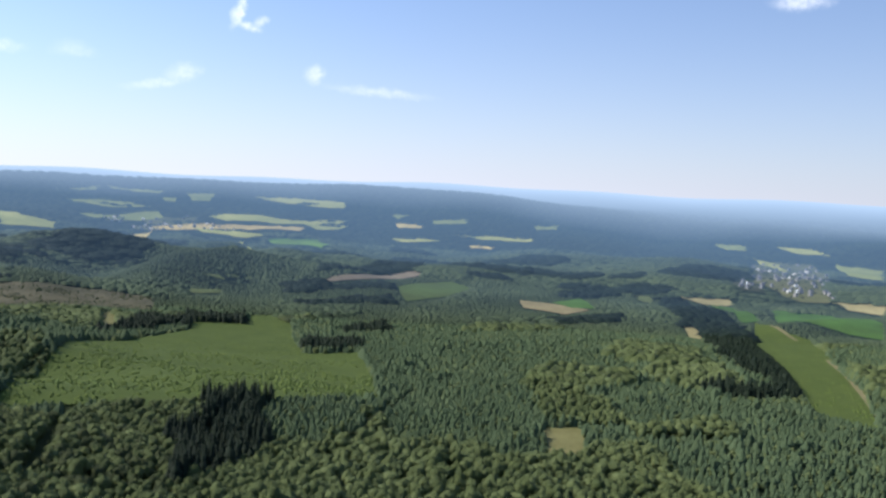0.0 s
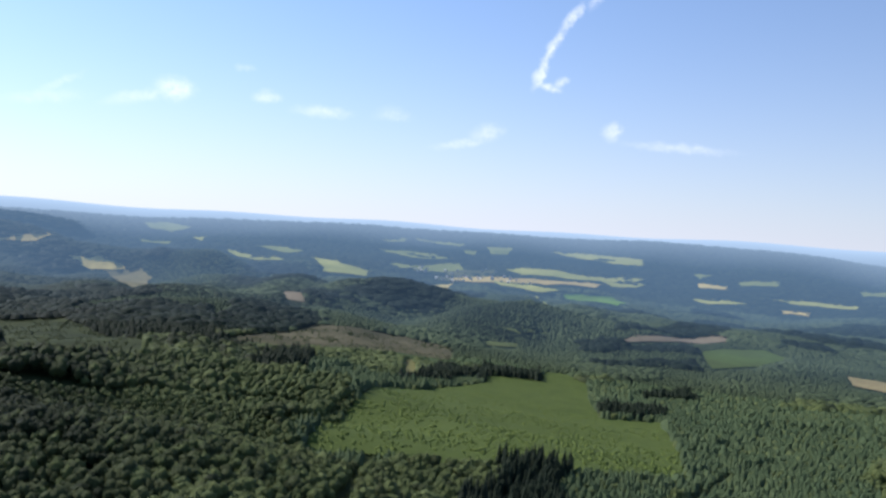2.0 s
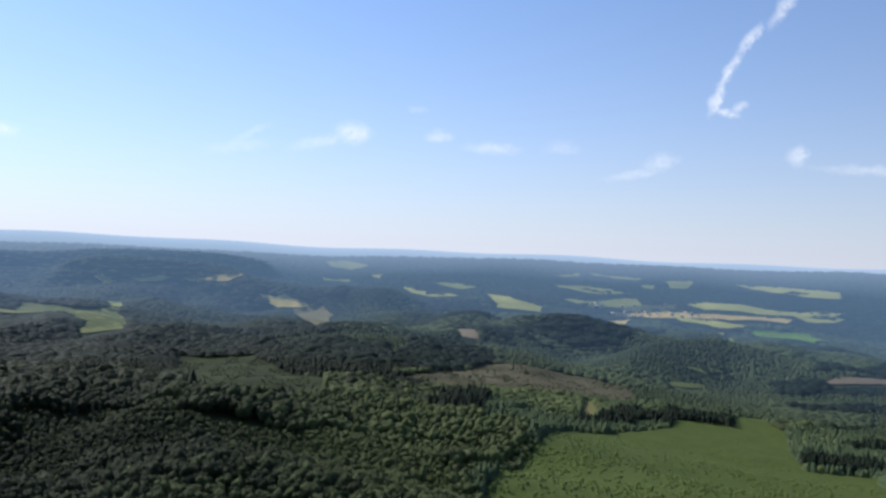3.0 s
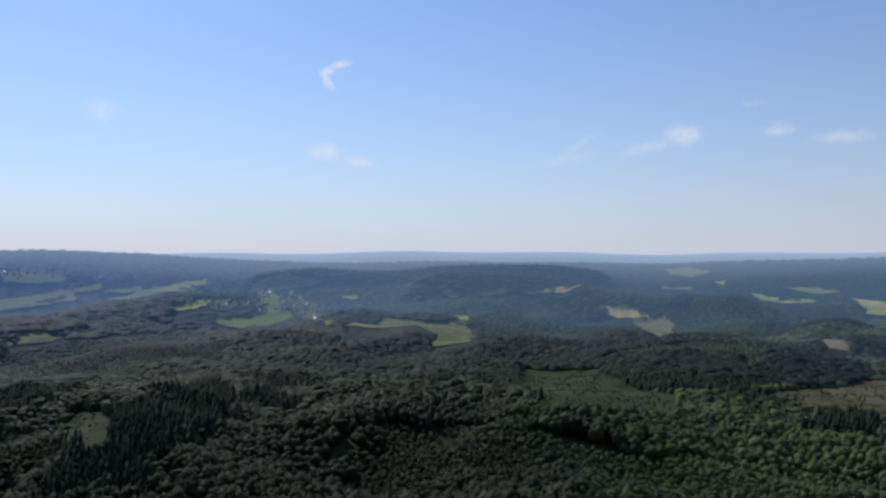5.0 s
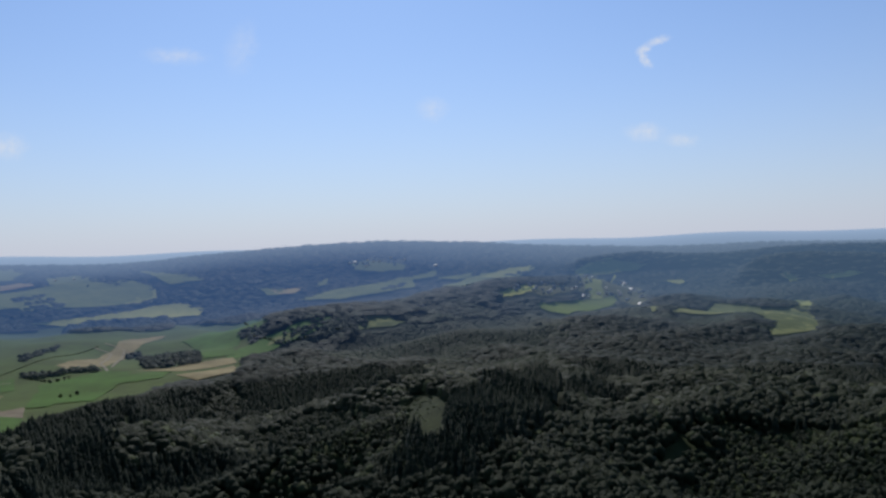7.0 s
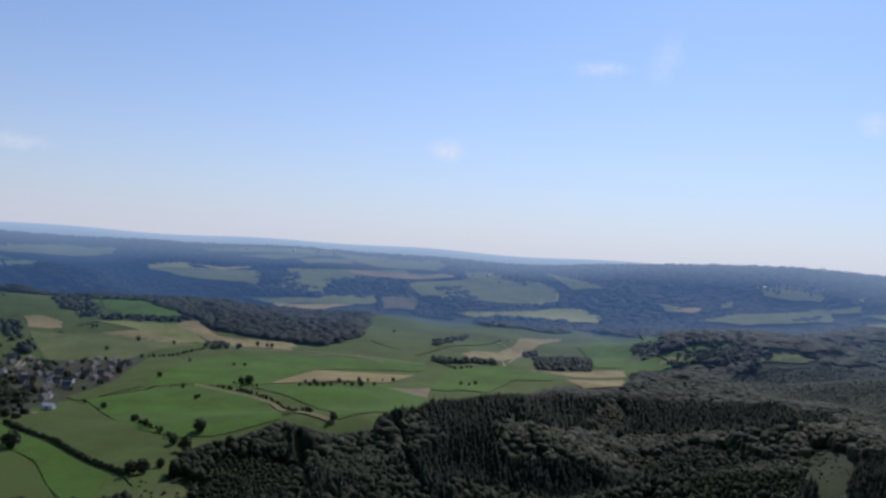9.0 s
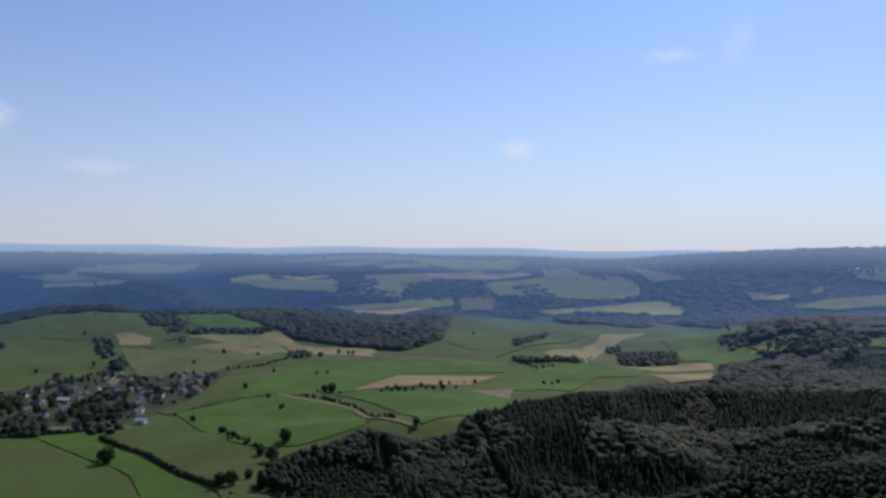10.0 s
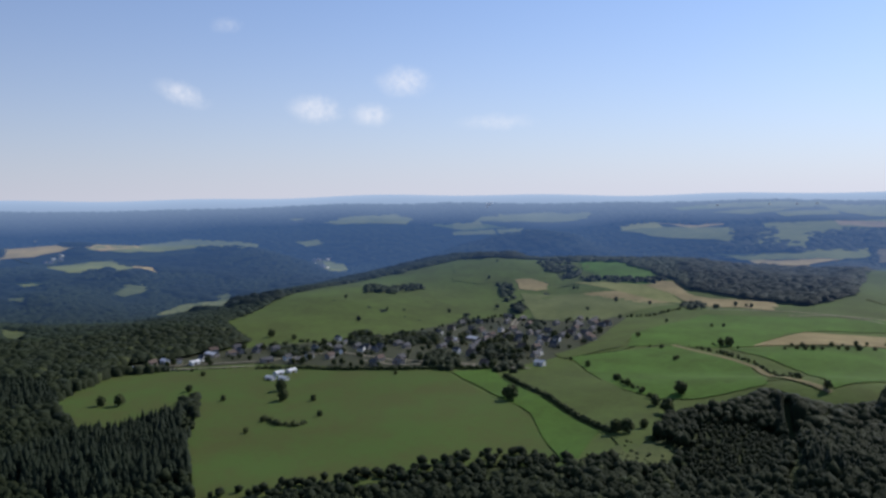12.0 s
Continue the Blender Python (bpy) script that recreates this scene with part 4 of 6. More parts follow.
TREES.append(("small", [(-729, 1060), (-679, 1020), (-623, 1006), (-948, 1132), (-933, 1136), (-903, 1139), (-783, 838), (-761, 834), (-751, 835), (-738, 832), (-707, 826), (-807, 847), (-887, 1010), (-834, 1258), (-826, 1271), (-827, 1301), (-828, 1326), (-826, 1365), (-819, 1386), (-856, 1221)]))
TREES.append(("small", [(-870, 1215), (-1252, 1511), (-1265, 1431), (-1281, 1496), (-891, 1698), (-558, 2144), (-925, 2090), (-1854, 3514), (-1248, 1945), (-733, 1476), (-716, 1477), (-715, 1496)]))
TREES.append(("big", [(-707, 863), (-688, 811), (-608, 712), (-617, 740), (-618, 706), (-658, 803)]))
TREES.append(("small", [(-1237, 209), (-1197, 230), (-1175, 372), (-1133, 381), (-1075, 578), (-1065, 609), (-987, 613)]))
BARNS = []
BARNS.append(("white", [(-961, 824)]))
BARNS.append(("shed", [(-1054, 458), (-1079, 475), (-1042, 473), (-1083, 494)]))
BARNS.append(("long", [(-1214, 804), (-1208, 841), (-1282, 417)]))
BARNS.append(("white", [(-1263, 344), (-1230, 383), (-1232, 268), (-1218, 298)]))
BARNS.append(("white", [(-961, 825)]))
BARNS.append(("white", [(208, 3096)]))
BARNS.append(("white", [(267, 3202)]))
BARNS.append(("white", [(348, 3268)]))
BARNS.append(("white", [(-281, 2528)]))
BARNS.append(("shed", [(-437, 4105)]))
BARNS.append(("shed", [(2720, 2470)]))
BARNS.append(("shed", [(2713, 2501)]))
BARNS.append(("shed", [(-3059, 3080)]))
BARNS.append(("shed", [(-2895, 3245)]))
BARNS.append(("shed", [(-2819, 3339)]))
BARNS.append(("shed", [(-2064, 3616)]))
BARNS.append(("shed", [(-1993, 3645)]))
BARNS.append(("shed", [(-816, 4054)]))
BARNS.append(("shed", [(-2766, 3408)]))
BARNS.append(("shed", [(-3804, 102)]))
BARNS.append(("shed", [(-3097, 240)]))
BARNS.append(("shed", [(-3225, 1151)]))
BARNS.append(("shed", [(-3220, 1185)]))
RIDES = []
RIDES.append(("5", [(305, 1040), (331, 857), (392, 809), (427, 784)]))
RIDES.append(("5", [(392, 425), (430, 450), (534, 538), (571, 564)]))
RIDES.append(("5", [(613, 306), (748, 340), (916, 376), (1056, 378)]))
RIDES.append(("6", [(-640, 1439), (-454, 1195), (-365, 1083), (-331, 1067)]))
RIDES.append(("6", [(-481, 1632), (-436, 1534), (-387, 1394)]))
RIDES.append(("6", [(-596, 1083), (-507, 1001), (-357, 823)]))
RIDES.append(("6", [(-377, 1122), (-328, 1134), (-298, 1115)]))
RIDES.append(("5", [(87, 1791), (104, 1411), (87, 1075), (66, 778)]))
RIDES.append(("5", [(168, 867), (202, 939), (254, 1002)]))
RIDES.append(("5", [(1670, 523), (1491, 359), (1345, 190), (1184, 59)]))
RIDES.append(("6", [(-652, 962), (-586, 909), (-447, 772), (-379, 686)]))
SMOKE_AT = (-3704, 2164)

# ---- terrain ----
CX, CY = 84, 154


def bump_at(x, y, cx, cy, s, h):
    return h * np.exp(-((x - cx) ** 2 + (y - cy) ** 2) / (2 * s * s))


# wooded ridges: half width, then crest points x, y, z
RIDGES = [
    (150, [(1548, 1358, -10), (1644, 1369, 16), (1737, 1365, 43), (1864, 1310, 46), (1901, 1218, 25), (1930, 1110, 4)]),
    (160, [(1740, 1904, 9), (1823, 1895, 40), (1944, 1844, 55), (2014, 1766, 43), (2063, 1629, 22)]),
    (130, [(973, 3693, 144), (1209, 3625, 139), (1435, 3490, 131), (1536, 3228, 100), (1723, 3020, 90), (1876, 2809, 88)]),
    (90, [(2024, 1147, -62), (2145, 1087, -41), (2236, 1011, -36), (2299, 909, -24)]),
    (130, [(265, 4086, 147), (536, 4165, 169), (913, 4104, 153), (1099, 4061, 166), (1282, 4009, 169), (1469, 3892, 155), (1760, 3716, 144)]),
    (330, [(-1555, 487, 6), (-1624, 555, 19), (-1732, 664, 36), (-1822, 823, 40), (-1898, 967, 36), (-1984, 1148, 54), (-2026, 1290, 68), (-2000, 1440, 56), (-1973, 1575, 65), (-1810, 1632, 52), (-1638, 1607, 30)]),
    (170, [(-1490, 377, 19), (-1555, 487, 16)]),
    (200, [(-3183, 9, 61), (-3188, 278, 69), (-3160, 646, 80), (-3081, 818, 67), (-2958, 915, 31), (-2788, 974, -24)]),
    (170, [(-2862, 1698, 65), (-2908, 1826, 85), (-2894, 1952, 90), (-2831, 2056, 74), (-2755, 2080, 43)]),
    (200, [(-1903, 1884, 12), (-1885, 1981, 27), (-1777, 2022, 15), (-1644, 2081, 15), (-1483, 2154, 31)]),
    (220, [(-544, 2354, 66), (-416, 2539, 72), (-202, 2826, 80), (-10, 3139, 93), (192, 3439, 97)]),
]
# ravines: half width, depth, then points x, y
RAVINES = [
    (100, 58, [(-417, 1457), (-312, 1122), (-258, 883)]),
    (240, 42, [(-2184, 63), (-2236, 318), (-2397, 665)]),
    (120, 30, [(1618, 1533), (1847, 1578)]),
    (230, 40, [(-2340, 1891), (-2208, 2143)]),
]


def along(line, x, y):
    """Distance from a line in the plan, and how far along it the nearest point lies."""
    best, where = np.full(np.shape(x), 1e9), np.zeros(np.shape(x))
    for k, (a, b) in enumerate(zip(line, line[1:])):
        dx, dy = b[0] - a[0], b[1] - a[1]
        u = np.clip(((x - a[0]) * dx + (y - a[1]) * dy) / (dx * dx + dy * dy), 0, 1)
        d = np.hypot(x - a[0] - u * dx, y - a[1] - u * dy)
        where = np.where(d < best, k + u, where)
        best = np.minimum(best, d)
    return best, where


def relief(x, y, z):
    """Ridges raised above and ravines cut into the ground z."""
    for wide, line in RIDGES:
        d, u = along(line, x, y)
        top = np.interp(u, range(len(line)), [p[2] for p in line])
        up = (-60 + (top + 60) * np.exp(-d * d / (2 * wide * wide)) - z) / 9
        z = z + 9 * np.logaddexp(0, np.clip(up, -40, 40))
    for wide, deep, line in RAVINES:
        z = z - deep * np.exp(-along(line, x, y)[0] ** 2 / (2 * wide * wide))
    return z


def terrain(x, y):
    """Height of the ground: near wooded hill, hollow, rolling plateau, valleys, and far hills that rise to the skyline."""
    x, y = np.asarray(x, float), np.asarray(y, float)
    far, way = np.hypot(x - CX, y - CY), np.arctan2(y - CY, x - CX)
    z = bump_at(x, y, 252, 896, 420, 63) + bump_at(x, y, 1610, 770, 532, -56) + bump_at(x, y, 2870, 700, 630, -70)
    z = z + bump_at(x, y, -2240, 644, 322, -49) + bump_at(x, y, -2800, 1204, 336, -53.2) + bump_at(x, y, -2870, 1862, 364, -49)
    crest = np.interp(np.degrees(way), [-180, -30, 0, 6, 15, 25, 48, 60, 84, 91, 100, 109, 117, 150, 180],
                      [0.012, 0.034, 0.028, 0.022, 0.010, 0.005, 0.008, 0.012, 0.012, 0.003, -0.004, 0.001, 0.010, 0.008, 0.012])
    crest = crest + 0.0012 * np.sin(way * 13) + 0.0006 * np.sin(way * 37)
    fall = np.interp(far, [3220, 4400, 4540, 4790], [0.0739, 0, 0.0165, 0.0008]) + crest * np.interp(far, [3220, 4400, 4540], [0, 1, 0])
    fall = fall + np.interp(far, [4540, 4700], [0, 1]) * (0.0022 * np.sin(way * 9 + 2) * np.sin(way * 4) + 0.001 * np.sin(way * 31) - 0.0006)
    z = z + np.where(far > 3220, 238 - np.minimum(far, 4790) * fall, 0)
    roll = np.sin(x / 434 + 1.3) * np.sin(y / 378 + 0.4) + 0.6 * np.sin(x / 238 - y / 294 + 2) + 0.5 * np.sin((x + y) / 172 + 0.7) * np.sin((x - y) / 211)
    gully = np.sin(x / 62 + 1.4 * np.sin(y / 105)) * np.sin(y / 126 + 0.8 * np.sin(x / 84) + 1)
    folds = np.interp(np.degrees(way), [-42, 100, 128, 200], [1, 1, 0.3, 0.3]) * np.interp(far, [1450, 1850, 3100, 3500], [0, 15, 19, 0])
    z = z + folds * np.sin(x / 78 + 1.3 * np.sin(y / 141)) * np.sin(y / 92 + 1.1 * np.sin(x / 163) + 0.6)
    z = relief(x, y, z)
    return z + roll * np.interp(far, [700, 1820, 3500, 4100, 4450], [3, 12, 24, 12, 0]) + (bump_at(x, y, 210, 896, 460, 24) + bump_at(x, y, -240, 1000, 300, 26)) * gully


def ground_z(x, y):
    return float(terrain(x, y))


def mesh_from(name, verts, faces, mat, smooth=True):
    """One mesh from numpy arrays; all faces have the same number of corners."""
    verts, faces = np.asarray(verts, np.float32), np.asarray(faces, np.int32)
    k = faces.shape[1]
    me = bpy.data.meshes.new(name)
    me.vertices.add(len(verts))
    me.vertices.foreach_set("co", verts.ravel())
    me.loops.add(faces.size)
    me.loops.foreach_set("vertex_index", faces.ravel())
    me.polygons.add(len(faces))
    me.polygons.foreach_set("loop_start", np.arange(0, faces.size, k, dtype=np.int32))
    me.update(calc_edges=True)
    me.polygons.foreach_set("use_smooth", np.full(len(faces), smooth))
    me.materials.append(mat)
    return me


def ring_sheet(r0, r1, lift, rings, spokes=540):
    r = np.linspace(r0, r1, rings) if r0 else np.concatenate([np.linspace(0, 1600, 150), np.linspace(1640, r1, rings - 150)])
    a = np.linspace(0, 2 * np.pi, spokes, endpoint=False)
    x, y = CX + np.outer(r, np.cos(a)), CY + np.outer(r, np.sin(a))
    sunk = np.interp(r, [1570, 1640], [0, -14])[:, None] if r0 == 0 else 0
    v = np.stack([x, y, terrain(x, y) + lift + sunk], -1).reshape(-1, 3)
    i, j = np.meshgrid(np.arange(rings - 1), np.arange(spokes), indexing="ij")
    j2 = (j + 1) % spokes
    f = np.stack([i * spokes + j, (i + 1) * spokes + j, (i + 1) * spokes + j2, i * spokes + j2], -1).reshape(-1, 4)
    return v, f


ground = new("ground", mesh_from("ground", *ring_sheet(0.0, 4785, -0.9, 200, 600), FLOOR))
tagged(ground, "rolling forest ground of dark grass and leaf litter", "ground", kind="structure")
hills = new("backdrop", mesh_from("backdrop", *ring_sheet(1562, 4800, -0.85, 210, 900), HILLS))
tagged(hills, "hazy blue wooded hills towards the horizon", "distant hills", kind="structure")


def inside(poly, x, y):
    p = np.array(poly, float)
    hit = np.zeros(len(x), bool)
    (xa, ya), (xb, yb) = p.min(0), p.max(0)
    near = np.where((x >= xa) & (x <= xb) & (y >= ya) & (y <= yb))[0]
    nx, ny, odd = x[near], y[near], np.zeros(len(near), bool)
    for (x0, y0), (x1, y1) in zip(p, np.roll(p, -1, axis=0)):
        if y0 != y1:
            odd ^= ((y0 > ny) != (y1 > ny)) & (nx < (x1 - x0) * (ny - y0) / (y1 - y0) + x0)
    hit[near] = odd
    return hit


def outline(poly, step=28.0, sway=3.0):
    """The polygon with its long sides split and gently swaying."""
    out = []
    for (x0, y0), (x1, y1) in zip(poly, poly[1:] + poly[:1]):
        d = math.hypot(x1 - x0, y1 - y0)
        n = max(1, int(d / step))
        for k in range(n):
            u = k / n
            w = noise.noise((x0 * 0.013 + u * d * 0.012, y0 * 0.011, 3.7)) * sway * (0 if k == 0 else 1)
            out.append((x0 + (x1 - x0) * u - (y1 - y0) / d * w, y0 + (y1 - y0) * u + (x1 - x0) / d * w))
    return out


def draped(name, poly, lift, mat, cell):
    """A field laid on the ground: one flat outline cut into cells and dropped on the terrain."""
    bm = bmesh.new()
    face = bm.faces.new([bm.verts.new((x, y, 0)) for x, y in poly])
    bmesh.ops.triangulate(bm, faces=[face])
    xs, ys = [p[0] for p in poly], [p[1] for p in poly]
    for axis, lo, hi in ((0, min(xs), max(xs)), (1, min(ys), max(ys))):
        for k in range(int(lo // cell) + 1, int(hi // cell) + 1):
            co, no = [0, 0, 0], [0, 0, 0]
            co[axis], no[axis] = k * cell, 1
            bmesh.ops.bisect_plane(bm, geom=bm.verts[:] + bm.edges[:] + bm.faces[:], plane_co=co, plane_no=no)
    flat = np.array([v.co[:2] for v in bm.verts])
    for v, z in zip(bm.verts, terrain(flat[:, 0], flat[:, 1])):
        v.co.z = z + lift
    bmesh.ops.recalc_face_normals(bm, faces=bm.faces[:])
    if sum(f.normal.z for f in bm.faces) < 0:
        bmesh.ops.reverse_faces(bm, faces=bm.faces[:])
    me = bpy.data.meshes.new(name)
    bm.to_mesh(me)
    bm.free()
    me.polygons.foreach_set("use_smooth", [True] * len(me.polygons))
    me.materials.append(mat)
    return new(name, me)


FAR = 1560


def far_off(poly):
    return sum(math.hypot(x - CX, y - CY) for x, y in poly) / len(poly)


# ---- fields ----


def lay(name, poly, crop, lift, label, category):
    distant = far_off(poly) > 2050
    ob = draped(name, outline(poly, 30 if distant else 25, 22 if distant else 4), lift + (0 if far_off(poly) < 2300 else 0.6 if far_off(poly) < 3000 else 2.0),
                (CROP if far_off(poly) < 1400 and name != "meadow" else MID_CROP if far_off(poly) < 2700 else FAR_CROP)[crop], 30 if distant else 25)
    return tagged(ob, ("hazy distant " if distant else "") + label, category, kind="structure")


for crop, poly in MEADOWS:
    lay("meadow", poly, crop, 0.3, "wide green farmland meadow around the village", "meadow")
for name, poly in VILLAGES:
    lay("village_green", poly, "village", 0.8, "dull green gardens and yards between village houses", "gardens")
for n_field, (crop, poly) in enumerate(FIELDS):
    lay("field", poly, crop, 1.3 + 0.03 * (n_field % 9), CROP_WORDS[crop], "field")


def ribbon(name, line, width, lift, mat, label):
    pts = []
    for (x0, y0), (x1, y1) in zip(line, line[1:]):
        n = max(1, int(math.hypot(x1 - x0, y1 - y0) / 12))
        pts += [(x0 + (x1 - x0) * k / n, y0 + (y1 - y0) * k / n) for k in range(n)]
    pts.append(line[-1])
    v, f = [], []
    for k, (x, y) in enumerate(pts):
        (xa, ya), (xb, yb) = pts[max(0, k - 1)], pts[min(len(pts) - 1, k + 1)]
        d = math.hypot(xb - xa, yb - ya) or 1
        w = width / 2 * (1 + 0.25 * noise.noise((x * 0.05, y * 0.05, 0)))
        for s in (-1, 1):
            px, py = x - (yb - ya) / d * w * s, y + (xb - xa) / d * w * s
            v.append((px, py, ground_z(px, py) + lift))
        if k:
            f.append((2 * k - 2, 2 * k - 1, 2 * k + 1, 2 * k))
    ob = new(name, mesh_from(name, v, f, mat))
    return tagged(ob, label, "road", kind="structure")


for kind, line in TRACKS:
    if kind == "track":
        ribbon("farm_track", line, 9.0, 1.75, DRY_GRASS, "dry tan grass farm track along the field edge")
    elif kind == "ride":
        ribbon("forest_ride", line, 7.0, 1.7, CROP["clearing"], "grassy ride cut through the dark wood")
    else:
        ribbon("road", line, 5.5, 1.8, GRAVEL, "pale narrow country road between fields")

# ---- trees ----
ICO = bmesh.new()
bmesh.ops.create_icosphere(ICO, subdivisions=1, radius=1.0)
ICO_V = np.array([v.co[:] for v in ICO.verts])
ICO_F = np.array([[v.index for v in f.verts] for f in ICO.faces])
ICO.free()




def lump(rng, centre, size):
    v = ICO_V * (1 + rng.uniform(-0.22, 0.22, (len(ICO_V), 1)))
    a = rng.uniform(0, 6.28)
    turn = np.array([[math.cos(a), -math.sin(a), 0], [math.sin(a), math.cos(a), 0], [0, 0, 1]])
    return (v * size) @ turn.T + centre, ICO_F


def joined(parts):
    vs, fs, n = [], [], 0
    for v, f in parts:
        vs.append(v)
        fs.append(f + n)
        n += len(v)
    return np.concatenate(vs), np.concatenate(fs)


def dome(rng, sides=7, foot=0.12, spread=0.47, high=0.80):
    """A unit crown seen from far off: one uneven leafy dome."""
    a = np.arange(sides) / sides * 6.2832
    low = np.stack([spread * np.cos(a), spread * np.sin(a), np.full(sides, foot)], 1)
    mid = np.stack([0.36 * np.cos(a + 0.5), 0.36 * np.sin(a + 0.5), np.full(sides, high)], 1)
    v = np.concatenate([low, mid, [[0, 0, 0.98]]]) * (1 + rng.uniform(-0.20, 0.20, (2 * sides + 1, 1)))
    f = []
    for k in range(sides):
        j = (k + 1) % sides
        f += [(k, j, sides + k), (j, sides + j, sides + k), (sides + k, sides + j, 2 * sides)]
    return v, np.array(f)


def round_crown(rng, lumps):
    """A unit crown, 1 high and about 0.8 wide, of leafy clumps."""
    if lumps == 1:
        return dome(rng)
    parts = [lump(rng, (0, 0, 0.56), (0.29, 0.29, 0.42))]
    for k in range(lumps - 1):
        a, r = k * 2.4 + rng.uniform(-0.4, 0.4), rng.uniform(0.19, 0.27)
        size = rng.uniform(0.15, 0.22)
        parts.append(lump(rng, (r * math.cos(a), r * math.sin(a), rng.uniform(0.42, 0.74)), (size, size, size * 0.95)))
    sprays = {2: 4, 3: 24}[lumps]
    return joined(parts + [leaf_sprays(rng, sprays, 0.075, (0.37, 0.37, 0.44), 0.54, 0.5)])


def leaf_sprays(rng, count, size, shell, middle, wild=0.42):
    """Small ragged leaf clumps standing off an egg-shaped crown."""
    up = rng.uniform(-0.35, 1.0, count)
    a = np.arange(count) * 2.39996 + rng.uniform(-0.4, 0.4, count)
    flat = np.sqrt(1 - up ** 2)
    out = np.stack([flat * np.cos(a), flat * np.sin(a), up], 1)
    at = out * shell * rng.uniform(0.86, 1.12, (count, 1)) + (0, 0, middle)
    facing = out + rng.normal(0, wild, (count, 3)) + (0, 0, 0.25)
    facing /= np.linalg.norm(facing, axis=1)[:, None]
    side = np.cross(facing, rng.normal(0, 1, (count, 3)))
    side /= np.linalg.norm(side, axis=1)[:, None]
    top = np.cross(facing, side)
    grown = size * rng.uniform(0.6, 1.35, (count, 1))
    v = np.stack([at + side * grown, at - side * grown * 0.8 + top * grown * 0.5, at - top * grown], 1).reshape(-1, 3)
    return v, np.arange(count * 3).reshape(-1, 3)


def spire(rng, tiers, sides=7):
    """A unit spruce: stacked drooping skirts of branches round a point."""
    parts = []
    for k in range(tiers):
        z0, z1 = 0.12 + 0.80 * k / tiers, min(1.0, 0.12 + 0.80 * (k + 1.75) / tiers)
        r = 0.19 * (1 - (k / (tiers + 0.2)) ** 1.5)
        a = np.arange(sides) / sides * 6.2832 + rng.uniform(0, 1)
        rr = r * (1 + rng.uniform(-0.25, 0.25, sides))
        v = np.stack([rr * np.cos(a), rr * np.sin(a), z0 + rng.uniform(-0.03, 0.03, sides)], 1)
        v = np.concatenate([v, [[rng.uniform(-0.01, 0.01), rng.uniform(-0.01, 0.01), z1]]])
        f = np.array([[j, (j + 1) % sides, sides] for j in range(sides)])
        parts.append((v, f))
    return joined(parts)


RNG = np.random.default_rng(7)
CROWNS = {n: [round_crown(RNG, n) for _ in range(8)] for n in (1, 2, 3)}
CROWNS[0] = [dome(RNG, 5, 0.34, 0.60, 0.84) for _ in range(8)]
SPIRES = {n: [spire(RNG, n) for _ in range(6)] for n in (2, 3, 4)}


def forest(name, shapes, x, y, height, wide, mat, label, sink=0.0, squat=1.0):
    """Many trees in one mesh: each a turned, scaled copy of one of the shapes."""
    n = len(x)
    if n == 0:
        return None
    which, turn = RNG.integers(0, len(shapes), n), RNG.uniform(0, 6.28, n)
    z = terrain(x, y) - sink
    vs, fs, base = [], [], 0
    for k, (v, f) in enumerate(shapes):
        s = np.where(which == k)[0]
        if len(s) == 0:
            continue
        c, sn, w, h = np.cos(turn[s])[:, None], np.sin(turn[s])[:, None], (wide * height[s] * RNG.uniform(0.75, 1.25, len(s)))[:, None], (height * squat)[s][:, None]
        px = (c * v[:, 0] - sn * v[:, 1]) * w + x[s][:, None]
        py = (sn * v[:, 0] + c * v[:, 1]) * w + y[s][:, None]
        pz = v[:, 2] * h + z[s][:, None]
        vs.append(np.stack([px, py, pz], -1).reshape(-1, 3))
        fs.append((f[None] + (np.arange(len(s)) * len(v))[:, None, None] + base).reshape(-1, 3))
        base += len(s) * len(v)
    ob = new(name, mesh_from(name, np.concatenate(vs), np.concatenate(fs), mat))
    return tagged(ob, label, "wood", kind="stuff")


def spots(r0, r1, step, a0=-32, a1=192):
    """Jittered places in a sector of a ring."""
    g = np.arange(-r1, r1, step)
    x, y = np.meshgrid(g, g)
    x = x + (np.arange(len(g)) % 2 * step / 2)[:, None]
    x, y = x.ravel() + RNG.uniform(-0.5, 0.5, x.size) * step, y.ravel() + RNG.uniform(-0.5, 0.5, x.size) * step
    r, a = np.hypot(x, y), np.degrees(np.arctan2(y, x))
    a = np.where(a < -90, a + 360, a)
    ok = (r >= np.maximum(r0, np.interp(a, [-30, 0, 20, 40, 60, 80, 110, 125, 180], [560, 410, 355, 335, 395, 460, 545, 615, 680]))) & (r < r1) & (a > a0) & (a < a1)
    return x[ok] + CX, y[ok] + CY


def wooded(x, y):
    """True where nothing but trees grows: no field, village or road."""
    ok = np.ones(len(x), bool)
    for _, poly in FIELDS + VILLAGES + MEADOWS:
        ok &= ~inside(poly, x, y)
    for _, poly in COPSES:
        ok |= inside(poly, x, y)
    return ok


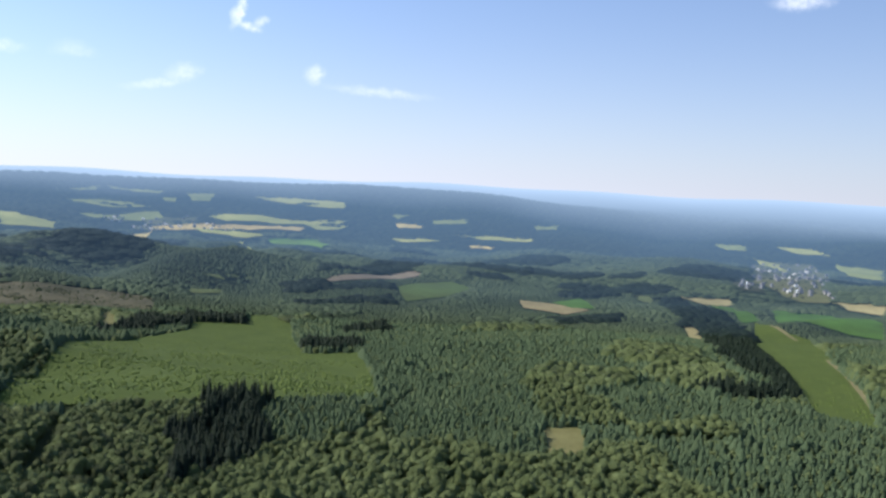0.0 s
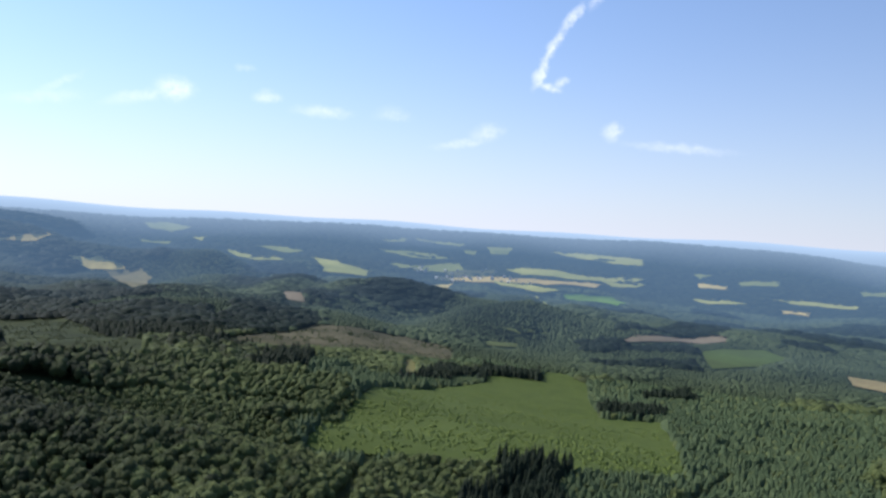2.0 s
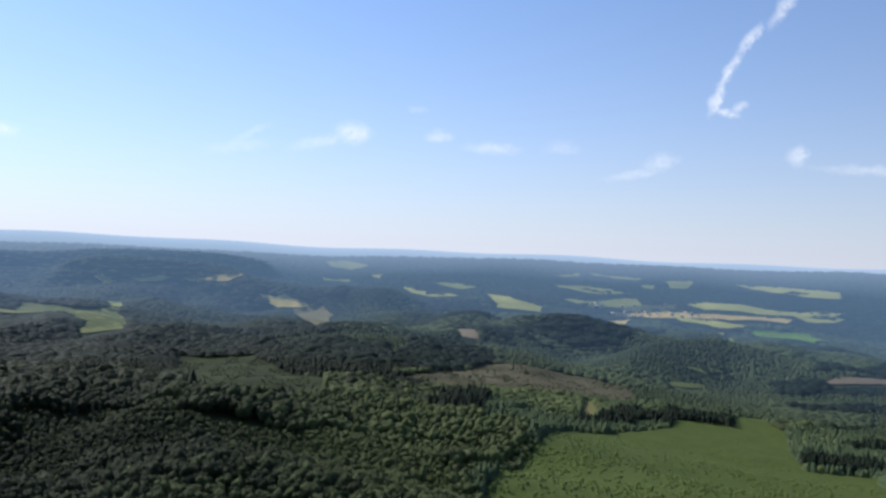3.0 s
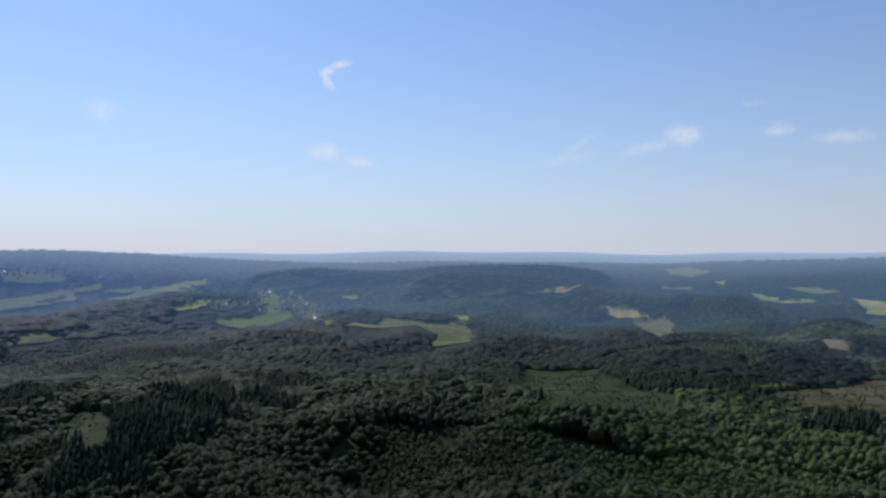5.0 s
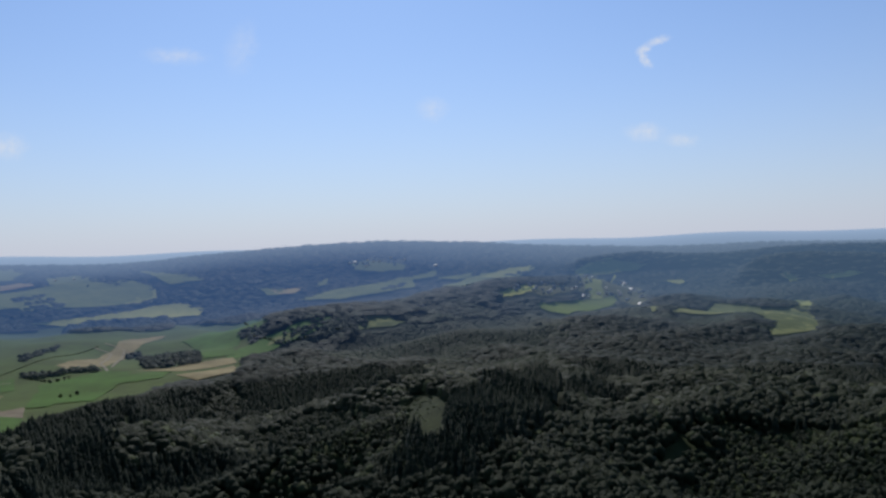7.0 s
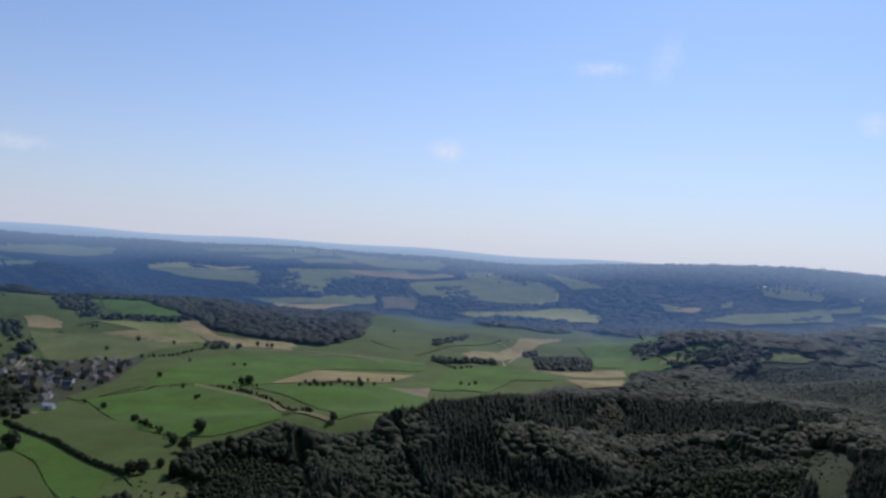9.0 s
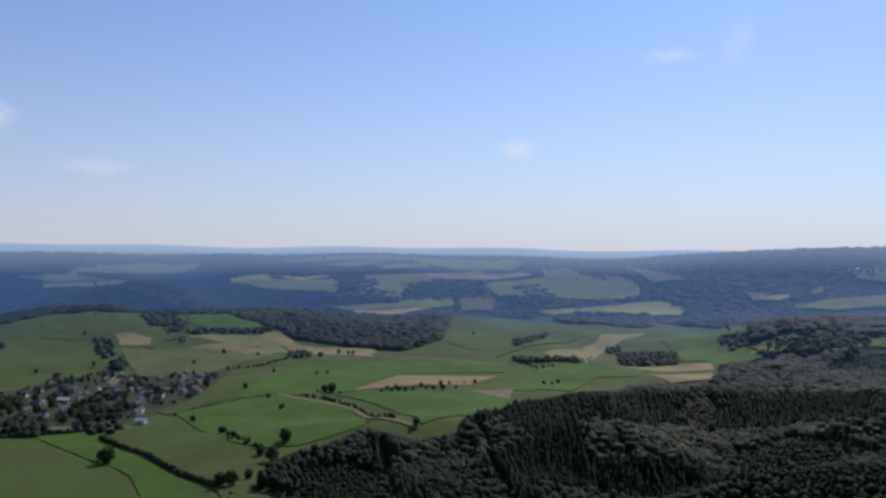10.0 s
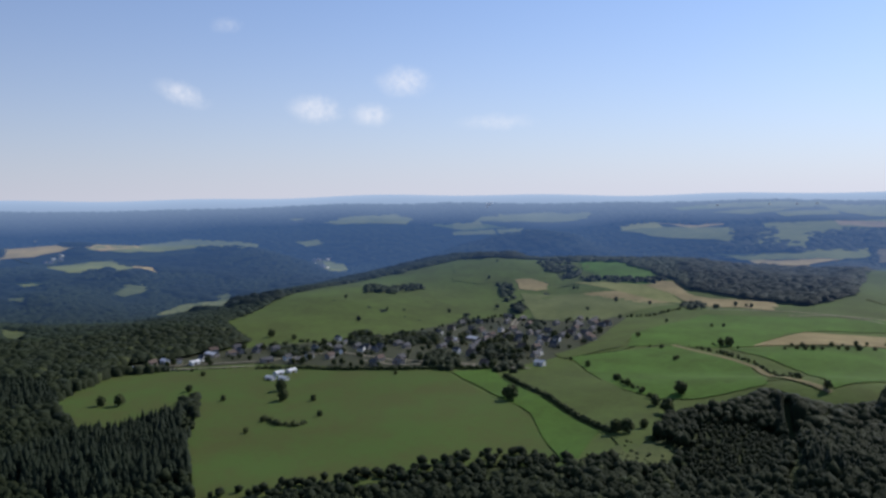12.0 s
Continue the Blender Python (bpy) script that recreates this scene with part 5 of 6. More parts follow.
def edge_height(x, y, h):
    """Trees grow lower towards the south side of fields and gardens: the share of the height h that each one reaches."""
    share = np.ones(len(x))
    run = h / np.maximum(70.0, 236 - terrain(x, y)) * np.interp(np.hypot(x - CX, y - CY), [900, 2000], [0.35, 1.0])
    grove = np.zeros(len(x), bool)
    for _, poly in COPSES:
        grove |= inside(poly, x, y)
    for f in (1.0, 0.8, 0.6, 0.4, 0.2):
        k = 1 + run * f
        ux, uy = CX + (x - CX) * k, CY + (y - CY) * k
        open_land = np.zeros(len(x), bool)
        for _, poly in FIELDS + VILLAGES + MEADOWS:
            open_land |= inside(poly, ux, uy)
        share[open_land] = np.minimum(share[open_land], f - 0.2 + 0.12)
    return np.where(grove, np.interp(np.hypot(x - CX, y - CY), [1400, 1800], [0.75, 1.3]), share)


def patchy(x, y, size, salt):
    """Smooth random value, 0 to 1, over the plan."""
    a = np.sin(x / size + salt) + np.sin(y / size * 1.13 + 2.1 * salt) + np.sin((x + y) / size * 0.71 - salt) + np.sin((x - 0.6 * y) / size * 1.7 + 0.3 * salt)
    return 0.5 + a / 8


def stands(x, y, size, seed):
    """Forest compartments: the number of the nearest of many scattered centres, and how near the border to the next one is."""
    rng = np.random.default_rng(seed)
    cx, cy = np.floor(x / size), np.floor(y / size)
    best, second, who = np.full(len(x), 1e9), np.full(len(x), 1e9), np.zeros(len(x), int)
    jitter = rng.uniform(0.05, 0.95, (257, 2))
    for dx in (-1, 0, 1):
        for dy in (-1, 0, 1):
            key = ((cx + dx) * 37 + (cy + dy) * 101).astype(int) % 257
            d = np.hypot((cx + dx + jitter[key, 0]) * size - x, (cy + dy + jitter[key, 1]) * size - y)
            near = d < best
            second = np.where(near, best, np.minimum(second, d))
            who, best = np.where(near, key, who), np.where(near, d, best)
    return who, second - best


def part(name, me, parent, label=""):
    ob = new(name, me)
    ob.parent = parent
    return tagged(ob, label)


def trunk_mesh(height, thick):
    bm = bmesh.new()
    bmesh.ops.create_cone(bm, cap_ends=True, segments=6, radius1=thick, radius2=thick * 0.25, depth=height, matrix=Matrix.Translation((0, 0, height / 2 - 0.3)))
    me = bpy.data.meshes.new("trunk")
    bm.to_mesh(me)
    bm.free()
    me.materials.append(BARK)
    return me


EDGE = [(mesh_from("crown", v * (1.35, 1.35, 1), f, NEEDLE), trunk_mesh(0.8, 0.018)) for v, f in (spire(RNG, 7, 9) for _ in range(4))]


def lone_spruces(x, y, height):
    """The nearest spruces, each a thing of its own."""
    for tx, ty, h in list(zip(x, y, height))[:150]:
        root = new("spruce_tree")
        root.matrix_basis = pose(tx, ty, ground_z(tx, ty), 0, 0, random.uniform(0, 360)) @ Matrix.Scale(h, 4)
        crown_me, trunk_me = random.choice(EDGE)
        part("crown", crown_me, root)
        part("trunk", trunk_me, root)
        tagged(root, "dark green spruce at the edge of the meadow", "tree", "spruces along the meadow edge")


def near_line(line, x, y):
    """Distance from a line in the plan."""
    best = np.full(len(x), 1e9)
    for (x0, y0), (x1, y1) in zip(line, line[1:]):
        u = np.clip(((x - x0) * (x1 - x0) + (y - y0) * (y1 - y0)) / ((x1 - x0) ** 2 + (y1 - y0) ** 2 + 1e-6), 0, 1)
        best = np.minimum(best, np.hypot(x - x0 - u * (x1 - x0), y - y0 - u * (y1 - y0)))
    return best


LOT = np.random.default_rng(11).uniform(0, 1, (257, 3))
STAND_KIND = {"young": 2, "dark": 1, "edge": 1, "scrub": 5, "tall": 6}
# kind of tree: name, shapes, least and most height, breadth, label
DARK_WOOD, LIGHT_WOOD, PALE_WOOD = "dense dark green broadleaf wood seen from above", "dense yellowish-green broadleaf wood seen from above", "dense pale olive-green broadleaf wood seen from above"
for r0, r1, step, n_lump, n_tier in ((335, 700, 7.5, 3, 4), (700, 1000, 8.4, 2, 3), (1000, 1300, 9.2, 1, 3), (1300, 1560, 9.6, 0, 2), (1560, 2250, 11.0, 0, 2), (2250, 3390, 16.0, 0, 2)):
    x, y = spots(r0, r1, step)
    x2, y2 = spots(r0, r1, step * 0.72)
    fine_grid = np.concatenate([np.zeros(len(x), bool), np.ones(len(x2), bool)])
    x, y = np.concatenate([x, x2]), np.concatenate([y, y2])
    ok = wooded(x, y)
    for wide_ride, line in RIDES:
        if r0 < 1300:
            ok &= near_line(line, x, y) > float(wide_ride)
    x, y, fine_grid = x[ok], y[ok], fine_grid[ok]
    lot, border = stands(x + 25 * np.sin(y / 70), y + 25 * np.sin(x / 60 + 1), 170, 3)
    heading = np.degrees(np.arctan2(y - CY, x - CX))
    heading = np.where(heading < -90, heading + 360, heading)
    reach = np.hypot(x - CX, y - CY) + 60 * np.sin(heading / 3.0)
    # the eastern slope is planted with young spruce, stand by stand
    east = (heading < 47) & (reach > 640) & (reach < 2300)
    kind = np.where(LOT[lot, 0] > np.where(east, 1.1, 0.78), 1, np.where(east & (LOT[lot, 0] > 0.16), 2, 0))
    kind[(reach < 800) & ~east] = 0
    grove = np.zeros(len(x), bool)
    for _, poly in COPSES:
        grove |= inside(poly, x, y) & (reach < 2350)
    kind[grove] = 0
    grow = 0.80 + 0.36 * LOT[lot, 1] + 0.2 * patchy(x, y, 40, 0.7) + (0.36 if r0 < 1300 else 0.08) * (patchy(x, y, 11, 2.3) - 0.5)
    own = np.zeros(len(x), int)
    for n_stand, (name, poly) in enumerate(STANDS):
        k = inside(poly, x + 9 * np.sin(y / 17 + x / 41) + RNG.normal(0, 3, len(x)), y + 9 * np.sin(x / 19 - y / 37) + RNG.normal(0, 3, len(x)))
        kind[k], grow[k], border[k], own[k] = STAND_KIND[name], 0.9 + 0.2 * patchy(x[k], y[k], 30, 0.4), 99, n_stand + 1
    kind[(kind == 2) & (RNG.uniform(0, 1, len(x)) < 0.22)] = 5
    kind[(kind == 1) & (RNG.uniform(0, 1, len(x)) < 0.05)] = 5
    grow = np.where((kind == 2) & (border < 9), grow * 1.45, grow)
    grow = np.where(grove, grow * 0.75, np.where(kind == 1, grow * np.exp(RNG.normal(0, 0.12, len(x))), grow))
    dense = ((kind == 1) & (r0 < 1560)) | (kind == 2) | (kind == 5)
    keep = (fine_grid == dense) & ((border > 3.5) | (LOT[lot, 2] < 0.6)) & (patchy(x, y, 8, 5.0) < 0.9) & ~(grove & (RNG.uniform(0, 1, len(x)) < 0.35))
    grow = grow * np.exp(RNG.normal(0, 1, len(x)) * np.where(r0 > 1500, 0.04, 0.08)) * np.where(RNG.uniform(0, 1, len(x)) > 0.96, 1.2, 1.0)
    x, y, kind, grow, own, heading, lot = x[keep], y[keep], kind[keep], grow[keep], own[keep], heading[keep], lot[keep]
    # leaf tone by heading: side light painted in the east, backlight west, blended between
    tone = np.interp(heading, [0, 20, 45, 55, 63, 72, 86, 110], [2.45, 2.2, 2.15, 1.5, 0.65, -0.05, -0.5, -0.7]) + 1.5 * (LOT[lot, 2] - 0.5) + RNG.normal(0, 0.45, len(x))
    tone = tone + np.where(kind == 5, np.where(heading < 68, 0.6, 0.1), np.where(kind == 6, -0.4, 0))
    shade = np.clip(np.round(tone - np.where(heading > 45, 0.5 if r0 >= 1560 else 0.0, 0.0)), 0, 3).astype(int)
    distant = r0 >= 1560
    broad, slim = step * 0.128, step * 0.118
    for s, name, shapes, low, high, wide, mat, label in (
            (10, "shade_tone_wood", CROWNS[n_lump], 13, 15, broad, LEAF_DARK, DARK_WOOD), (11, "mid_tone_wood", CROWNS[n_lump], 13, 15, broad, LEAF, DARK_WOOD),
            (12, "lit_tone_wood", CROWNS[n_lump], 13, 15, broad, LEAF_LIGHT, LIGHT_WOOD), (13, "bright_tone_wood", CROWNS[n_lump], 12, 14, broad, LEAF_PALE, PALE_WOOD),
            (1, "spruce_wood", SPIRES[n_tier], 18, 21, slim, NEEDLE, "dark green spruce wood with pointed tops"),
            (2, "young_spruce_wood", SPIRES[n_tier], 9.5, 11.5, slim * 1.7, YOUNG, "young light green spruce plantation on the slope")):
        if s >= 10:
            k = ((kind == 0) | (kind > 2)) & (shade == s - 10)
        else:
            k = kind == s
        h = RNG.uniform(low, high, k.sum()) * grow[k] * np.where(kind[k] == 5, 0.55, np.where(kind[k] == 6, 1.2, 1.0))
        squat = np.where(own[k] == 1, 1.15, edge_height(x[k], y[k], h)) * np.interp(np.hypot(x[k] - CX, y[k] - CY), [1150, 1650, 2600], [1.0, 0.55, 0.5])
        if distant:
            if s == 1:
                shapes, wide = CROWNS[n_lump], broad
            wide = wide * (0.86 if r0 < 2000 else 0.95)
            # distant woods carry the same painted light and dark leaf tones
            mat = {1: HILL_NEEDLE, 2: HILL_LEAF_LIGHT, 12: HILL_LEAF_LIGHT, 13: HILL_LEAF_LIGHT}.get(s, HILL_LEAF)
        lone = np.zeros(k.sum(), bool)
        if s == 1 and r1 < 1400:
            for n_stand, (stand, poly) in enumerate(STANDS):
                if stand == "edge":
                    lone |= own[k] == n_stand + 1
            lone &= np.cumsum(lone) <= 150
            lone_spruces(x[k][lone], y[k][lone], h[lone] * squat[lone])
        rest = ~lone & (squat > 0.07)
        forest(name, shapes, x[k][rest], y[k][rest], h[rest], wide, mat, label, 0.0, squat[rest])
x, y = spots(3390, 4480, 27)
ok = wooded(x, y)
h = RNG.uniform(6.5, 8.0, len(x))
squat = edge_height(x[ok], y[ok], h[ok])
forest("distant_wood", CROWNS[0], x[ok], y[ok], h[ok], 5.2, HILL_LEAF, "hazy distant woods on rolling hills", 3.0, squat)

# woods below and behind the path
for r0, r1, step, a0, a1 in ((0, 680, 12.0, -90, 270), (680, 900, 16.0, 192, 270), (680, 900, 16.0, -90, -32)):
    g = np.arange(-r1, r1, step)
    x, y = (v.ravel() + RNG.uniform(-0.4, 0.4, v.size) * step for v in np.meshgrid(g, g))
    r, a = np.hypot(x, y), np.degrees(np.arctan2(y, x))
    a = np.where(a < -90, a + 360, a)
    edge = np.interp(a, [-30, 0, 20, 40, 60, 80, 110, 125, 180], [560, 410, 355, 335, 395, 460, 545, 615, 680]) if r0 == 0 else r1
    x, y = (x + CX)[(r >= r0) & (r < edge) & (a > a0) & (a < a1)], (y + CY)[(r >= r0) & (r < edge) & (a > a0) & (a < a1)]
    ok = wooded(x, y)
    x, y = x[ok], y[ok]
    lot = RNG.uniform(0, 1, len(x)) + 0.8 * (patchy(x, y, 45, 1.2) - 0.5)
    for name, low, high, mat, label in (("shade_tone_wood", -9, 0.3, LEAF_DARK, DARK_WOOD), ("mid_tone_wood", 0.3, 0.75, LEAF, DARK_WOOD), ("lit_tone_wood", 0.75, 9, LEAF_LIGHT, LIGHT_WOOD)):
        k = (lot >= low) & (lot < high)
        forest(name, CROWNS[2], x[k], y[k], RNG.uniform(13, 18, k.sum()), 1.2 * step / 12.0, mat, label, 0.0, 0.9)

# rough young planting on the clearings
for crop, poly in FIELDS:
    if crop == "plantation":
        xs, ys = [p[0] for p in poly], [p[1] for p in poly]
        gx, gy = np.meshgrid(np.arange(min(xs), max(xs), 5.6), np.arange(min(ys), max(ys), 5.6))
        gx, gy = gx.ravel() + RNG.uniform(-1.2, 1.2, gx.size), gy.ravel() + RNG.uniform(-1.2, 1.2, gx.size)
        k = inside(poly, gx, gy) & (patchy(gx, gy, 22, 1.5) + RNG.uniform(-0.25, 0.25, gx.size) > np.interp(np.hypot(gx - CX, gy - CY), [850, 1300], [0.34, 0.52]))
        forest("saplings", CROWNS[1], gx[k], gy[k], RNG.uniform(1.0, 3.4, k.sum()) * np.interp(np.hypot(gx[k] - CX, gy[k] - CY), [850, 1300], [1.0, 0.6]), 1.7, SAPLING, "low young planted trees in a rough clearing")
    elif crop in ("rough", "heath", "clearing") and far_off(poly) < 1700:
        xs, ys = [p[0] for p in poly], [p[1] for p in poly]
        gx, gy = np.meshgrid(np.arange(min(xs), max(xs), 7.0), np.arange(min(ys), max(ys), 7.0))
        gx, gy = gx.ravel() + RNG.uniform(-3, 3, gx.size), gy.ravel() + RNG.uniform(-3, 3, gx.size)
        k = inside(poly, gx, gy) & (patchy(gx, gy, 17, 0.9) + RNG.uniform(-0.3, 0.3, gx.size) > 0.55)
        forest("bushes", CROWNS[1], gx[k], gy[k], RNG.uniform(0.8, 2.4, k.sum()), 2.2, LEAF, "low scattered bushes in a rough clearing", -1.2)


# ---- single trees, hedges ----
def tree_template(seed, height, wide, leaf):
    rng = np.random.default_rng(seed)
    v, f = joined([lump(rng, (0, 0, 0.46), (0.30, 0.30, 0.42))] + [
        lump(rng, (0.29 * math.cos(k * 2.4) * math.sin(0.7 + k * 0.16), 0.29 * math.sin(k * 2.4) * math.sin(0.7 + k * 0.16), 0.12 + 0.06 * k), np.array((0.17, 0.17, 0.14)) * rng.uniform(0.6, 1.3))
        for k in range(13)] + [leaf_sprays(rng, 90, 0.10, (0.42, 0.40, 0.47), 0.46), leaf_sprays(rng, 40, 0.11, (0.3, 0.36, 0.3), 0.36) ])
    bm = bmesh.new()
    bmesh.ops.create_cone(bm, cap_ends=True, segments=7, radius1=0.035 * height, radius2=0.012 * height, depth=height * 0.6,
                          matrix=Matrix.Translation((0, 0, height * 0.3 - 0.2)))
    for k in range(4):
        bmesh.ops.create_cone(bm, cap_ends=True, segments=5, radius1=0.012 * height, radius2=0.004 * height, depth=height * 0.3,
                              matrix=pose(0, 0, height * 0.42, 0, 0, 90 * k + 20) @ pose(0, 0, 0, 48) @ Matrix.Translation((0, 0, height * 0.14)))
    trunk = bpy.data.meshes.new("trunk")
    bm.to_mesh(trunk)
    bm.free()
    trunk.materials.append(BARK)
    v = v * (height * wide, height * wide, height)
    return trunk, mesh_from("crown", v, f, leaf)


TEMPLATES = {k: [tree_template(20 + i, h + i, 1.0, leaf) for i in range(3)]
             for k, h, leaf in (("big", 15.0, LEAF), ("small", 6.0, LEAF), ("garden", 12.0, LEAF), ("distant", 8.0, HILL_LEAF))}


def plant(kind, x, y, label, scale=1.0):
    distant = math.hypot(x - CX, y - CY) > FAR
    trunk_me, crown_me = random.choice(TEMPLATES["distant" if distant else kind])
    root = new("tree")
    root.matrix_basis = pose(x, y, ground_z(x, y) + (1.3 if distant else 0.9), 0, 0, random.uniform(0, 360)) @ Matrix.Scale(scale, 4)
    part("trunk", trunk_me, root)
    part("crown", crown_me, root)
    return tagged(root, label, "tree", kind + " trees")


for kind, places in TREES:
    for x, y in places:
        plant(kind, x, y, "large dark green field tree with a full crown" if kind == "big" else "small dark green tree standing in a meadow", random.uniform(0.65, 1.25))


def hedge(line, wide, high, step, label):
    rng = np.random.default_rng(int(abs(line[0][0])) + 5)
    parts = []
    for (x0, y0), (x1, y1) in zip(line, line[1:]):
        n = max(2, int(math.hypot(x1 - x0, y1 - y0) / step))
        for k in range(n):
            u, h = k / n + rng.uniform(-0.3, 0.3) / n, high * rng.uniform(0.55, 1.3)
            x, y = x0 + (x1 - x0) * u + rng.uniform(-1, 1), y0 + (y1 - y0) * u + rng.uniform(-1, 1)
            parts.append(lump(rng, (x, y, ground_z(x, y) + h * 0.42), (wide * rng.uniform(0.6, 1.2), wide * rng.uniform(0.6, 1.2), h * 0.55)))
            v, f = leaf_sprays(rng, 14, 0.75, (wide * 1.1, wide * 1.1, h * 0.6), 0)
            parts.append((v + (x, y, ground_z(x, y) + h * 0.42), f))
    return tagged(new("hedge", mesh_from("hedge", *joined(parts), LEAF)), label, "hedge")


for kind, line in HEDGES:
    if kind == "thick":
        hedge(line, 3.6, 6.0, 3.2, "thick overgrown dark green hedge along a field")
    elif kind == "row":
        hedge(line, 2.8, 6.0, 9.0, "loose row of bushes and small trees")
    else:
        hedge(line, 1.3, 2.0, 4.5, "low dark green hedge between meadows")


# ---- houses ----
def solid(name, boxes, mat):
    """One mesh of boxes (x, y, z, length, width, height), z at the bottom."""
    bm = bmesh.new()
    for bx, by, bz, l, w, h in boxes:
        bmesh.ops.create_cube(bm, size=1, matrix=Matrix.Translation((bx, by, bz + h / 2)) @ Matrix.Diagonal((l, w, h, 1)))
    bmesh.ops.bevel(bm, geom=bm.edges[:], offset=0.03, segments=1, affect="EDGES")
    me = bpy.data.meshes.new(name)
    bm.to_mesh(me)
    bm.free()
    me.materials.append(mat)
    return me


def gable_wall(l, w, h, rise, mat):
    v = [(-l / 2, -w / 2, -2), (l / 2, -w / 2, -2), (l / 2, w / 2, -2), (-l / 2, w / 2, -2), (-l / 2, -w / 2, h), (l / 2, -w / 2, h), (l / 2, w / 2, h), (-l / 2, w / 2, h),
         (-l / 2, 0, h + rise), (l / 2, 0, h + rise)]
    me = bpy.data.meshes.new("wall")
    me.from_pydata(v, [], [(0, 1, 5, 4), (2, 3, 7, 6), (1, 2, 6, 9, 5), (3, 0, 4, 8, 7), (3, 2, 1, 0), (4, 5, 9, 8), (6, 7, 8, 9)])
    me.materials.append(mat)
    return me


def gable_roof(l, w, h, rise, mat, over=0.45, thick=0.22):
    """Two slopes with thickness that overhang the walls."""
    s = rise / (w / 2)
    lo, hi, y = h - over * s + 0.06, h + rise + 0.06, w / 2 + over
    x = l / 2 + over
    v = [(sx * x, yy, zz + dz) for sx in (-1, 1) for dz in (0, thick) for yy, zz in ((-y, lo), (0, hi), (y, lo))]
    f = [(0, 1, 7, 6), (1, 2, 8, 7), (3, 9, 10, 4), (4, 10, 11, 5), (0, 6, 9, 3), (2, 5, 11, 8), (0, 3, 4, 1), (1, 4, 5, 2), (6, 7, 10, 9), (7, 8, 11, 10)]
    me = bpy.data.meshes.new("roof")
    me.from_pydata(v, [], f)
    me.materials.append(mat)
    return me


WINDOW = solid("window", [(0, 0, 0, 1.0, 0.12, 1.3)], GLASS)
DOOR = solid("door", [(0, 0, 0, 1.0, 0.12, 2.05)], WOODEN)
GATE = solid("door", [(0, 0, 0, 3.6, 0.14, 3.4)], WOODEN)


def house_template(l, w, h, rise, wall_mat, roof_mat, label, barn=False):
    root = new("barn" if barn else "house")
    part("wall", gable_wall(l, w, h, rise, wall_mat), root)
    roof = part("roof", gable_roof(l, w, h, rise, roof_mat), root)
    if barn:
        door = part("door", GATE, root)
        door.location = (0, -w / 2 - 0.05, 0)
    else:
        ch = part("chimney", solid("chimney", [(l * 0.3, 0.4, h + rise - 0.8, 0.7, 0.7, 1.9)], STONE), roof)
        ch.matrix_parent_inverse = Matrix()
        door = part("door", DOOR, root)
        door.location = (0, -w / 2 - 0.04, 0)
        for side in (-1, 1):
            for px in (-0.3, 0.3):
                for pz in ((0.9, 3.4) if h > 4.5 else (0.9,)):
                    win = part("window", WINDOW, root)
                    win.location = (px * l, side * (w / 2 + 0.03), pz)
    return tagged(root, label, "barn" if barn else "house", "village buildings")


KINDS = [
    house_template(11, 8, 5.2, 3.6, PLASTER, SLATE, "white plastered village house with a grey slate roof"),
    house_template(13, 8.5, 5.0, 3.8, STONE, SLATE, "grey stone village house with a dark slate roof"),
    house_template(14, 9, 5.4, 4.0, STONE, TILE, "stone farmhouse with a brown tile roof"),
    house_template(9, 7, 3.4, 3.0, PLASTER, SLATE, "small white bungalow with a slate roof"),
    house_template(18, 10, 4.6, 3.0, STONE, SLATE, "long grey farm barn with a slate roof", True),
]
LARGE = {
    "white": house_template(14, 8.5, 4.4, 2.6, PLASTER, TIN, "bright white farm building with a pale roof", True),
    "shed": house_template(14, 8, 4.0, 2.0, TIN, TIN, "pale sheet-metal farm shed", True),
    "long": house_template(24, 11, 4.4, 2.6, STONE, TIN, "long farm hall with a pale metal roof", True),
}
FAR_HOUSE = house_template(11, 8, 4.6, 3.0, PLASTER, TIN, "white distant village house with a pale roof")
FAR_GREY = house_template(12, 8, 4.6, 3.4, HAZY_STONE, HAZY_SLATE, "hazy grey distant village house with a slate roof")
ROOTS = [FAR_HOUSE, FAR_GREY] + KINDS + list(LARGE.values())
taken = []


def settle(template, x, y, turn, lift=0.0):
    taken.append((x, y))
    m = pose(x, y, ground_z(x, y) + 1.0 + lift, 0, 0, turn)
    if template in ROOTS:
        ROOTS.remove(template)
        template.matrix_basis = m
        return template
    return copy_thing(template, m)


